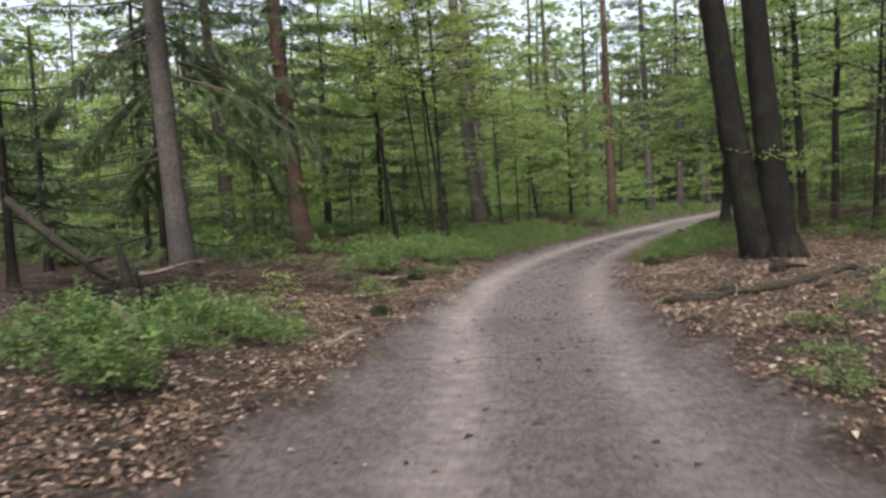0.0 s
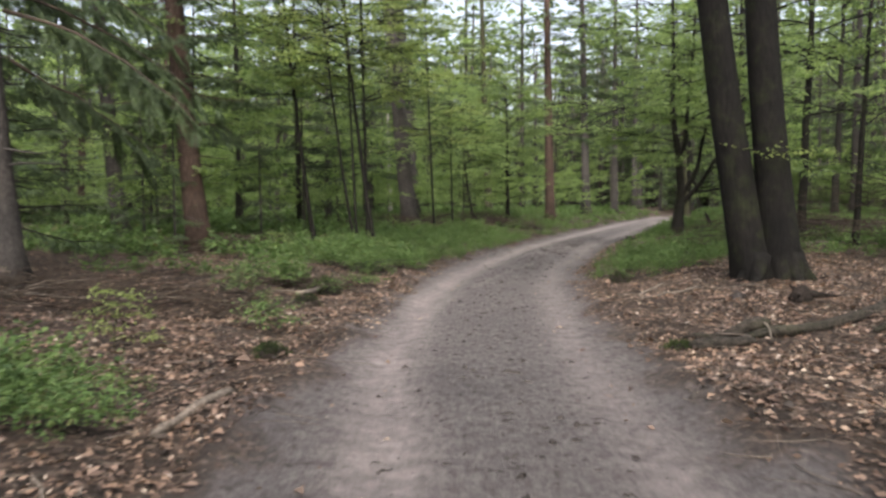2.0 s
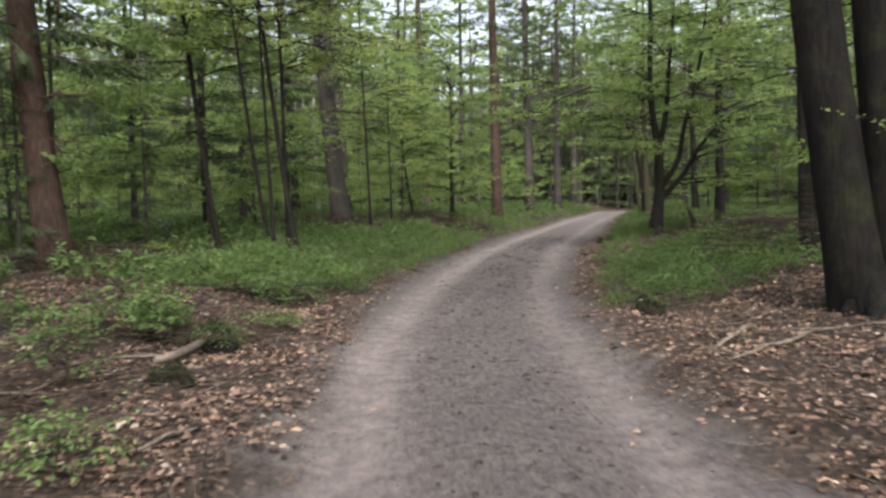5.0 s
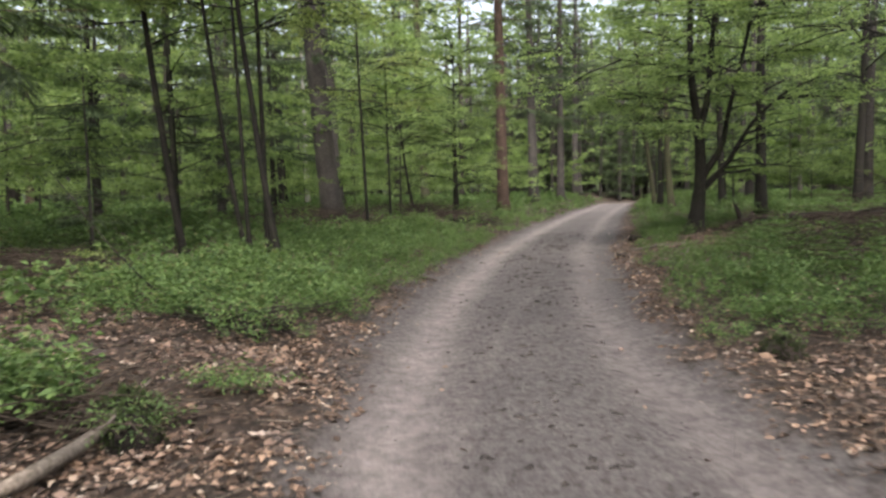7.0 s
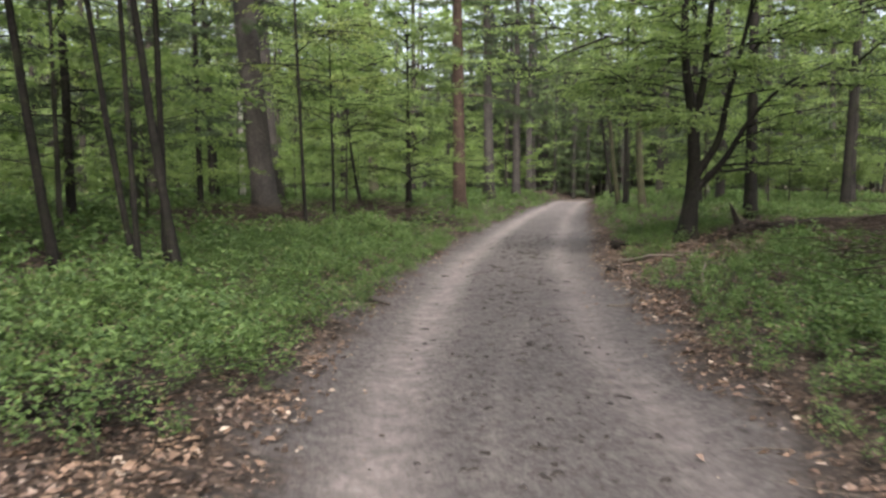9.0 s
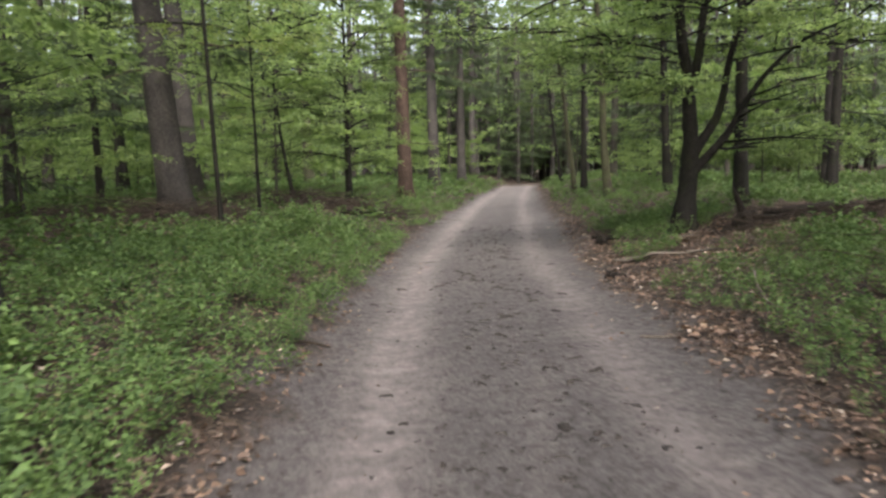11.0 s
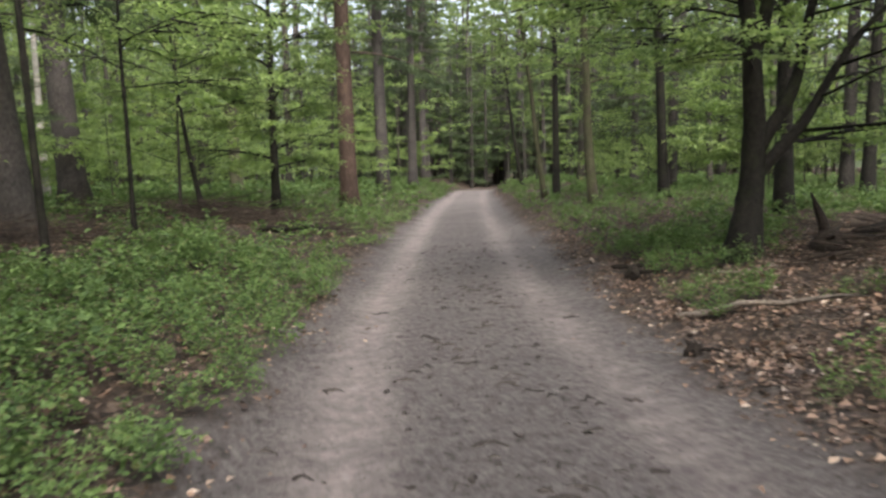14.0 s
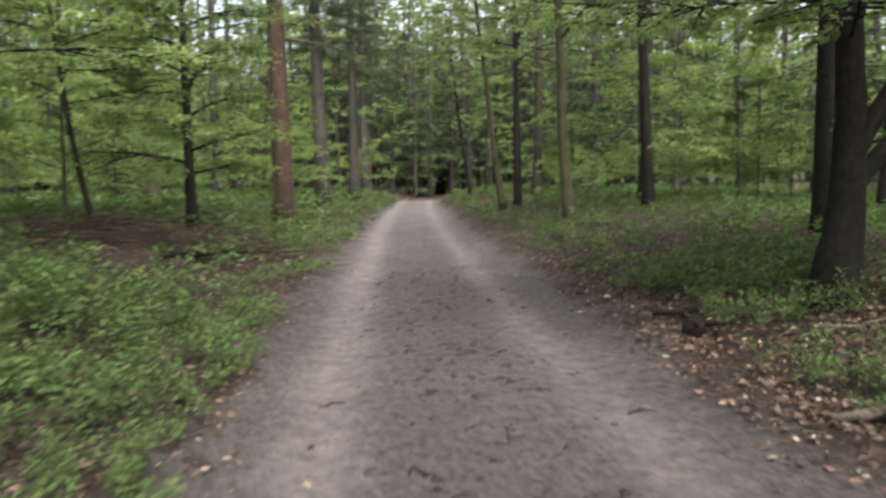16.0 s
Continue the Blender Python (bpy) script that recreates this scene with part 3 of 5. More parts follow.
def forked_beech(x, y):
    """Dark multi-stemmed beech with level sprays of pale leaves."""
    rng = np.random.default_rng(8)
    thing = new("beech_tree")
    main = np.array([[0.02, 0, -0.2], [0.0, 0, 0.2], [0.05, 0, 0.6], [0.12, 0, 1.1], [0.14, 0.02, 1.7], [0.1, 0.02, 2.3], [0.05, 0, 2.75], [-0.1, 0, 3.5], [-0.18, 0.05, 4.6], [-0.1, 0.1, 6.2], [-0.2, 0.1, 8.5]])
    second = np.array([[0.06, 0, 2.55], [0.2, -0.05, 3.0], [0.3, -0.05, 3.7], [0.34, -0.1, 4.8], [0.5, -0.1, 6.5], [0.55, 0, 8.2]])
    side = np.array([[0.12, 0, 1.3], [0.32, -0.06, 1.68], [0.55, -0.1, 2.0], [0.68, -0.15, 2.4], [0.72, -0.2, 3.0], [0.9, -0.25, 3.7], [1.2, -0.3, 5.0], [1.4, -0.3, 7.0]])
    arm = np.array([[0.1, 0, 1.0], [0.42, -0.1, 1.4], [0.75, -0.2, 1.75], [1.0, -0.3, 2.3], [1.35, -0.4, 2.85], [1.95, -0.6, 3.45], [2.8, -0.8, 3.8]])
    low = np.array([[0.55, -0.14, 1.55], [0.95, 0.1, 1.5], [1.5, 0.25, 1.6], [2.4, 0.4, 1.75], [3.2, 0.5, 1.72]])
    stems = ((main, 0.2, 0.05, "trunk"), (second, 0.1, 0.03, "stem"), (side, 0.1, 0.03, "stem"), (arm, 0.095, 0.015, "limb"), (low, 0.035, 0.01, "limb"))
    for line, a, b, part_name in stems:
        fat = np.linspace(a, b, len(line))
        if part_name == "trunk":
            fat[:3] *= [1.7, 1.3, 1.08]
        steps = np.linspace(0, len(line) - 1, 4 * len(line))
        fine = np.stack([np.interp(steps, np.arange(len(line)), line[:, k]) for k in range(3)], -1)
        for _ in range(4):
            fine[1:-1] = (fine[:-2] + 2 * fine[1:-1] + fine[2:]) / 4
        fat = np.interp(steps, np.arange(len(line)), fat)
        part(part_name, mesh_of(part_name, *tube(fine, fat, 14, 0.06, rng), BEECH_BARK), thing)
    lines = [arm, low]
    for line, z0, count in ((main, 2.9, 12), (second, 3.2, 9), (side, 2.6, 12)):
        for k in range(count):
            z = z0 + (line[-1, 2] - z0) * (k + 0.3) / count
            lines.append(limb_line(at_height(line, z), 2.4 * k + z0, rng.uniform(0.05, 0.5), rng.uniform(1.6, 3.6), rng, 6, 0.2))
    lines.append(limb_line(at_height(main, 3.2), 3.0, 0.25, 4.2, rng, 7, 0.05))
    lines.append(limb_line(at_height(main, 4.0), 3.3, 0.2, 4.4, rng, 7, 0.05))
    lines.append(limb_line(at_height(main, 2.4), 3.9, 0.2, 1.8, rng, 6, 0.1))
    for b in lines[2:]:
        part("limb", mesh_of("limb", *tube(b, np.linspace(0.022, 0.005, len(b)), 5), BEECH_BARK), thing)
    leaf, wood = leafy_limbs(lines, rng, 12, 7, 8, 0.1)
    part("fine_branching", mesh_of("fine_branching", *wood, BEECH_BARK), thing)["kind"] = "stuff"
    part("crown", mesh_of("crown", *leaf, BEECH_LEAF, True), thing)
    return named(thing, x, y, "dark forked beech with layered pale green leaves")


def sapling_beech(x, y):
    rng = np.random.default_rng(18)
    thing = new("beech_sapling")
    line = stem_line(6.5, (-0.012, 0), rng, 16, 0.02)
    part("trunk", mesh_of("trunk", *tube(line, stem_radii(line, 0.115, 0.4, 0.12), 10, 0.05, rng), BEECH_BARK), thing)
    lines = []
    for k in range(26):
        z = 1.0 + 5.3 * (k + 0.5) / 26
        steep = 0.35 if z < 2 else 0.85
        lines.append(limb_line(at_height(line, z), 2.4 * k + 0.6, rng.uniform(0.4, 1.1) * steep, rng.uniform(1.3, 2.6) * (1.15 - 0.1 * z), rng, 6, 0.15))
    for b in lines:
        part("limb", mesh_of("limb", *tube(b, np.linspace(0.034, 0.006, 6), 5), BEECH_BARK), thing)
    leaf, wood = leafy_limbs(lines, rng, 9, 7, 8, 0.1, 0.55, 0.3)
    part("fine_branching", mesh_of("fine_branching", *wood, BEECH_BARK), thing)["kind"] = "stuff"
    part("crown", mesh_of("crown", *leaf, BEECH_LEAF, True), thing)
    return named(thing, x, y, "slender young beech with bright leaves above brown brush")


twin_oak(4.8, 15.1)
forked_beech(7.46, 29.04)
sapling_beech(2.51, 38.8)
TALL = "tall conifers along the track"
spruce_a = conifer("spruce_tree", 21, 17, 0.215, (-0.045, 0), 4.9, 2.3, SPRUCE_BARK, 0.7, 5, 0.06, 0.2, 18, 18, top=11, droop=0.55)
bough(spruce_a, (0.05, 0, 3.6), (2.7, -0.4, 2.1), -0.25, 1, 0.022, 0.15, 0.035)
bough(spruce_a, (0.05, 0.1, 3.9), (2.3, 1.6, 2.5), -0.2, 2, 0.022, 0.15, 0.03)
bough(spruce_a, (0, 0.2, 3.0), (1.6, 1.4, 1.7), -0.1, 3, 0.022, 0.15, 0.025)
bough(spruce_a, (-0.1, 0, 3.6), (-2.4, 0.7, 2.2), -0.2, 4, 0.022, 0.15, 0.03)
bough(spruce_a, (-0.1, 0.1, 2.7), (-1.9, 1.6, 1.5), -0.1, 5, 0.022, 0.15, 0.025)
for k, (dx, dy, z) in enumerate(((2.2, 0.6, 4.6), (-2.4, -0.4, 4.4), (0.6, 2.0, 4.5), (-1.6, 1.6, 5.0))):
    bough(spruce_a, (-0.3, 0, z), (dx, dy, z - 1.4), -0.2, 20 + k, 0.03, 0.16, 0.026)
named(spruce_a, -6.01, 13.08, "grey-barked spruce with drooping dark needle boughs", group=TALL)
pine_b = conifer("pine_tree", 22, 18, 0.285, (-0.066, 0), 3.6, 2.6, PINE_BARK, 0.8, 5, 0.08, 0.28, 12, 18, top=11)
bough(pine_b, (0, -0.1, 3.0), (1.0, -0.3, 2.75), -0.1, 6, 0.05, 0.16, 0.04)
bough(pine_b, (-0.3, -0.2, 3.3), (-2.2, -1.0, 4.4), 0.1, 7, 0.05, 0.18, 0.03)
named(pine_b, -6.24, 21.53, "tall pine with reddish-brown bark in undergrowth", group=TALL)
named(conifer("spruce_tree", 23, 18, 0.27, (-0.06, 0), 4.0, 3.2, SPRUCE_BARK, 0.7, 5, 0.08, 0.28, 12, 14, top=11), -10.66, 27.36, "grey spruce trunk behind drooping boughs", group=TALL)
big_spruce = conifer("spruce_tree", 24, 20, 0.33, (-0.075, 0), 5.0, 2.6, SPRUCE_BARK, 0.8, 4, 0.06, 0.22, 14, 18, top=10)
bough(big_spruce, (0.1, 0, 3.55), (1.9, -0.5, 3.3), -0.1, 8, 0.05, 0.16, 0.04)
bough(big_spruce, (-0.1, 0, 3.1), (-1.9, -0.6, 2.5), -0.1, 9, 0.05, 0.16, 0.03)
named(big_spruce, -1.74, 33.47, "big grey spruce trunk rising from dark brush", group=TALL)
pine_d = conifer("pine_tree", 25, 20, 0.265, (-0.02, 0), 6.5, 2.8, PINE_BARK, 0.9, 4, 0.1, 0.28, 4, 18, top=12)
bough(pine_d, (0.1, 0, 4.6), (4.2, 2.0, 3.8), -0.3, 10, 0.07, 0.25, 0.04)
named(pine_d, 5.09, 43.13, "tall red-barked pine in bright bilberry", group=TALL)
named(conifer("spruce_tree", 26, 22, 0.32, (-0.02, 0), 7.0, 3.4, SPRUCE_BARK, 0.8, 5, 0.12, 0.32, 6, 14, top=16), 9.42, 56.88, "pale grey spruce trunk near the bend in the track", group=TALL)
named(conifer("spruce_tree", 27, 22, 0.3, (0, 0), 6.0, 3.4, SPRUCE_BARK, 0.8, 5, 0.12, 0.32, 6, 12, top=16), 13.14, 64.98, "grey spruce trunk at the edge of a dark stand", group=TALL)
named(conifer("spruce_tree", 28, 24, 0.33, (0, 0), 8.0, 3.6, SPRUCE_BARK, 0.8, 5, 0.14, 0.36, 6, 12, top=17), 19.09, 82.73, "pale straight spruce trunk against the dark stand", group=TALL)
named(conifer("spruce_tree", 29, 20, 0.33, (-0.05, 0), 5.5, 2.6, SPRUCE_BARK, 0.8, 4, 0.1, 0.28, 8, 14, top=11), -1.98, 41.2, "thick brown spruce trunk in low brush", group=TALL)
named(conifer("pine_tree", 30, 20, 0.24, (-0.03, 0), 8.0, 2.4, MOSSY_BARK, 0.9, 4, 0.12, 0.3, 4, 12, top=13), 2.28, 50.66, "pale mossy pine trunk among bilberry", group=TALL)
for seed, x, y, h, low in ((33, -5.6, 30.5, 13, 2.2), (34, -8.4, 33.0, 14, 2.6), (35, -4.0, 37.5, 12, 2.4), (36, -11.5, 22.5, 12, 1.8), (37, -9.7, 13.6, 7, 1.3), (38, -8.4, 17.2, 6, 0.9), (39, -11.6, 17.6, 6, 0.7), (40, -14.2, 21.5, 7, 0.8)):
    named(conifer("spruce_tree", seed, h, 0.1, (-0.01, 0), low, 2.5, BEECH_BARK, 0.75, 5, 0.075, 0.24, 6, 10, top=4.6 if seed > 36 else 8.5, droop=0.5), x, y, "young spruce with drooping dark boughs in the undergrowth", group=TALL)
named(broadleaf("birch_tree", 31, 12, 0.12, (-0.02, 0), 6.0, 2.0, BIRCH_BARK, BEECH_LEAF, 12, 6, 4, 7, 0.12), -3.6, 47.0, "slim birch with pale bark deep in the wood")
THIN = "slender dark stems among the undergrowth"
for seed, x, y, h, r, lean, crown, sway in (
        (41, -3.93, 24.25, 11, 0.07, (-0.1, 0), 3.6, 0.02), (42, -2.65, 23.3, 10, 0.045, (-0.13, 0.02), 3.8, 0.03), (43, -2.62, 23.0, 10, 0.04, (-0.03, 0), 3.9, 0.02),
        (44, -2.12, 23.0, 10, 0.06, (-0.125, 0.02), 3.6, 0.035), (45, -2.42, 23.5, 11, 0.05, (-0.01, 0), 3.8, 0.015), (46, -0.74, 29.67, 10, 0.045, (-0.03, 0), 3.0, 0.02),
        (47, 0.93, 38.0, 5, 0.06, (-0.14, 0), 2.0, 0.05), (48, -0.1, 32.6, 6, 0.04, (-0.02, 0), 2.2, 0.03), (49, -9.3, 35.7, 9, 0.11, (0.02, 0), 2.5, 0.02), (50, -4.33, 43.5, 12, 0.2, (-0.03, 0), 4.5, 0.02)):
    # stems 42 to 46 wear the lighter leaf, which paints the left side brighter
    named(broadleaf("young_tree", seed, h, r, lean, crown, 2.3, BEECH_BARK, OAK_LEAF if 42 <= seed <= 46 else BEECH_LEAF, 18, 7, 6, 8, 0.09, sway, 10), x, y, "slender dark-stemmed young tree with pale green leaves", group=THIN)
RIGHT = "leafy trees beyond the track"
for seed, x, y, h, r, lean, crown, bark, sway in (
        (51, 10.82, 32.08, 12, 0.17, (-0.01, 0), 3.4, BEECH_BARK, 0.02), (52, 9.5, 24.4, 11, 0.13, (0.03, 0), 3.2, BEECH_BARK, 0.03), (53, 7.6, 21.4, 12, 0.13, (-0.02, 0.03), 4.2, BEECH_BARK, 0.02),
        (54, 11.17, 39.54, 11, 0.14, (-0.07, 0), 3.2, MOSSY_BARK, 0.05), (55, 12.92, 38.83, 12, 0.15, (-0.05, 0), 4.0, BEECH_BARK, 0.02), (56, 13.89, 48.3, 11, 0.12, (-0.12, 0), 4.5, MOSSY_BARK, 0.05),
        (57, 19.6, 63.3, 10, 0.13, (-0.15, 0), 4.5, BEECH_BARK, 0.05), (58, 13.2, 46.0, 12, 0.14, (0.0, 0), 4.5, BEECH_BARK, 0.03), (59, 15.66, 34.8, 12, 0.16, (0.02, 0), 3.5, BEECH_BARK, 0.02),
        (60, 9.2, 21.0, 9, 0.08, (0.04, 0), 2.5, BEECH_BARK, 0.03)):
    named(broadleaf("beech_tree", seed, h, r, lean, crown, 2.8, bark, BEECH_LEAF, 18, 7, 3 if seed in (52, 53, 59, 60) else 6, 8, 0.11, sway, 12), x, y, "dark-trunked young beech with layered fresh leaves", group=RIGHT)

# ---- the wood around ----
KEEP_CLEAR = [(o.matrix_basis.translation.x, o.matrix_basis.translation.y) for o in scene.objects if o.parent is None and o.get("category") == "tree"]
far_beech = [broadleaf("beech_tree", 70 + k, (4.6, 7, 10, 3.6, 8)[k], (0.04, 0.06, 0.1, 0.035, 0.07)[k], (0.02, 0.01), (0.5, 0.7, 2.2, 0.4, 1.0)[k], (2.3, 2.9, 3.4, 2.0, 3.0)[k], BACKGROUND_BARK, BEECH_LEAF, 13, 6, 4, 7, 0.17, 0.03, 6, False) for k in range(5)]
near_beech = [broadleaf("beech_tree", 110 + k, (4.8, 7, 10, 3.6, 8)[k], (0.04, 0.06, 0.09, 0.035, 0.07)[k], (0.02, 0.01), (0.5, 0.7, 2.0, 0.4, 1.0)[k], (2.3, 2.9, 3.3, 2.0, 3.0)[k], BACKGROUND_BARK, BEECH_LEAF, 15, 7, 6, 7, 0.12, 0.03, 6, False) for k in range(5)]
tall_beech = [broadleaf("beech_tree", 100 + k, (17, 15, 19)[k], (0.15, 0.13, 0.18)[k], (0.02, 0.01), (4.5, 3.5, 6.0)[k], (4.2, 3.8, 4.4)[k], BACKGROUND_BARK, (BEECH_LEAF, OAK_LEAF, BEECH_LEAF)[k], 17, 6, 4, 6, 0.24, 0.03, 7, False) for k in range(3)]
near_spruce = [conifer("spruce_tree", 130 + k, (13, 10, 7)[k], (0.13, 0.1, 0.07)[k], (0.0, 0.01), (1.6, 1.0, 0.6)[k], (2.5, 2.3, 2.0)[k], SPRUCE_BARK, 0.75, 5, 0.13, 0.29, 6, 8, top=(8, 7, 6)[k], droop=0.5) for k in range(3)]
far_spruce = [conifer("spruce_tree", 80 + k, (17, 20, 15, 12)[k], (0.2, 0.26, 0.18, 0.15)[k], (0.0, 0.01), (5.0, 7.0, 2.4, 1.0)[k], (2.6, 3.0, 2.8, 2.4)[k], SPRUCE_BARK, 0.85, 4, 0.22, 0.42, 6, 8, top=(13, 14, 10, 9)[k]) for k in range(4)]
far_pine = [conifer("pine_tree", 90, 19, 0.22, (0.01, 0), 8, 2.6, PINE_BARK, 1.0, 4, 0.2, 0.42, 4, 8, top=15)]
for group_name, kinds, words in (("young beeches of the wood", far_beech, "young beech with layered light green leaves"), ("young beeches of the wood", near_beech, "young beech with layered light green leaves"), ("tall beeches of the wood", tall_beech, "tall beech with a high light green crown"), ("spruces of the wood", near_spruce, "young spruce with dark drooping boughs to the ground"), ("spruces of the wood", far_spruce, "spruce with grey trunk and dark drooping boughs"), ("pines of the wood", far_pine, "tall pine with brown bare trunk")):
    for o in kinds:
        tagged(o, words, "tree", group_name)


def fill_wood():
    rng, swap = np.random.default_rng(3), np.random.default_rng(33)
    spots, used, tries = [], {}, 0
    while len(spots) < 300 and tries < 30000:
        tries += 1
        x, y = rng.uniform(-40, 56), 17 + 95 * rng.uniform() ** 1.25 if rng.random() < 0.9 else rng.uniform(-16, 17)
        d, side = (float(a) for a in off_track(x, y))
        dark = 1 - ((x - 30) / 17) ** 2 - ((y - 99) / 25) ** 2
        stand = dark > 0
        if d < 2.6 and not (stand and y > 84):
            continue
        if side < 0 and (y < 17 and d < 9 or 17 <= y < 24 and d < 5.5 or 24 <= y < 36 and d < 3.6):
            continue
        if side > 0 and (y < 12 and d < 6 or 10 < y < 22 and d < 5.0 or 22 <= y < 34 and d < 5.5 or 25 < y < 31 and x < 15):
            continue
        if abs(math.degrees(math.atan2(x - 0.3, y - 3))) > 58 and y > 3 and rng.random() < 0.8:
            continue
        if any((x - a) ** 2 + (y - b) ** 2 < 1.5 ** 2 for a, b in KEEP_CLEAR) or any((x - a) ** 2 + (y - b) ** 2 < (1.7 if stand else 2.4) for a, b in spots):
            continue
        spots.append((x, y))
        roll = rng.random()
        if stand:
            kinds, k = far_spruce, int(rng.integers(0, 4))
        elif roll < (0.22 if side > 0 else 0.13) and y > 26 and d > 4:
            kinds, k = tall_beech, int(rng.integers(0, 3))
        elif roll < 0.76:
            kinds, k = far_beech, int(rng.choice(5, p=(0.27, 0.22, 0.15, 0.18, 0.18)))
        elif roll < 0.95:
            kinds, k = far_spruce, int(rng.integers(0, 4))
        else:
            kinds, k = far_pine, 0
        if y < 30 and kinds in (far_spruce, far_pine) and -16 < x < 11:
            kinds, k = far_beech, int(rng.integers(0, 5))
        if side < 0 and 10 < y < 42 and x > -24 and d > 5 and swap.random() < 0.08:
            kinds, k = near_spruce, int(swap.integers(0, 3))
        # dark low-crowned spruces added to dim the wood on the right
        if side > 0 and x > 15 and d > 7 and 20 < y < 62 and swap.random() < 0.35:
            kinds, k = far_spruce, int(swap.integers(2, 4))
        if kinds is far_beech and y < 46 and abs(x - 1) < 24:
            kinds = near_beech
        m = pose(x, y, float(ground_z(x, y)), rng.uniform(-2, 2), rng.uniform(-2, 2), rng.uniform(0, 360)) @ Matrix.Scale(rng.uniform(0.85, 1.2), 4)
        if side < 0 and 35 < y < 52 and d < 8.5 and kinds is not tall_beech:
            continue
        if (id(kinds), k) in used:
            copy_thing(kinds[k], m)
        else:
            used[(id(kinds), k)] = True
            kinds[k].matrix_basis = m
    spare = [(kinds, k) for kinds in (far_beech, near_beech, tall_beech, near_spruce, far_spruce, far_pine) for k in range(len(kinds)) if (id(kinds), k) not in used]
    for n, (kinds, k) in enumerate(spare):
        x, y = -22.0 - 3 * n, 46.0 + 4 * n
        kinds[k].matrix_basis = pose(x, y, float(ground_z(x, y)), 0, 0, 40 * n)


fill_wood()


def more_wood():
    """The dark stand at the track's end, and unseen trees behind added for shade."""
    rng = np.random.default_rng(6)
    spots = []
    while len(spots) < 98:
        if len(spots) < 60:
            x, y = rng.uniform(12, 48), rng.uniform(83, 116)
            ok = 1 - ((x - 30) / 18) ** 2 - ((y - 100) / 17) ** 2 > 0
        else:
            # out of view behind the eye, added to block the low sky
            x, y = rng.uniform(-26, 28), rng.uniform(-26, 1)
            ok = float(off_track(x, y)[0]) > 1.6
        if not ok or any((x - a) ** 2 + (y - b) ** 2 < 2.6 for a, b in spots):
            continue
        kind = far_spruce[(2, 3, 2, 3, 0)[len(spots) % 5]] if len(spots) < 60 else (far_spruce[1], tall_beech[1], far_spruce[0], far_beech[4])[len(spots) % 4]
        spots.append((x, y))
        copy_thing(kind, pose(x, y, float(ground_z(x, y)), 0, 0, rng.uniform(0, 360)) @ Matrix.Scale(rng.uniform(0.9, 1.25), 4))


more_wood()
for k, x, y, turn, size in ((2, -8.2, 23.0, 130, 0.62), (2, -5.3, 23.6, 15, 0.5), (2, -6.9, 21.6, 190, 0.55)):
    copy_thing(near_spruce[k], pose(x, y, float(ground_z(x, y)), 0, 0, turn) @ Matrix.Scale(size, 4))


def saplings():
    """Waist- to head-high beech saplings that fill the wood beneath the tall stems."""
    rng = np.random.default_rng(9)
    n = 0
    while n < 80:
        x, y = rng.uniform(-26, 44), rng.uniform(36, 80)
        d, side = (float(a) for a in off_track(x, y))
        if d < 4.5 or abs(math.degrees(math.atan2(x - 1, y - 10))) > 45 or ((x - 30) / 17) ** 2 + ((y - 99) / 25) ** 2 < 1:
            continue
        n += 1
        copy_thing(far_beech[(0, 3)[n % 2]], pose(x, y, float(ground_z(x, y)) - 0.02, 0, 0, rng.uniform(0, 360)) @ Matrix.Scale(rng.uniform(0.55, 1.0), 4))


saplings()


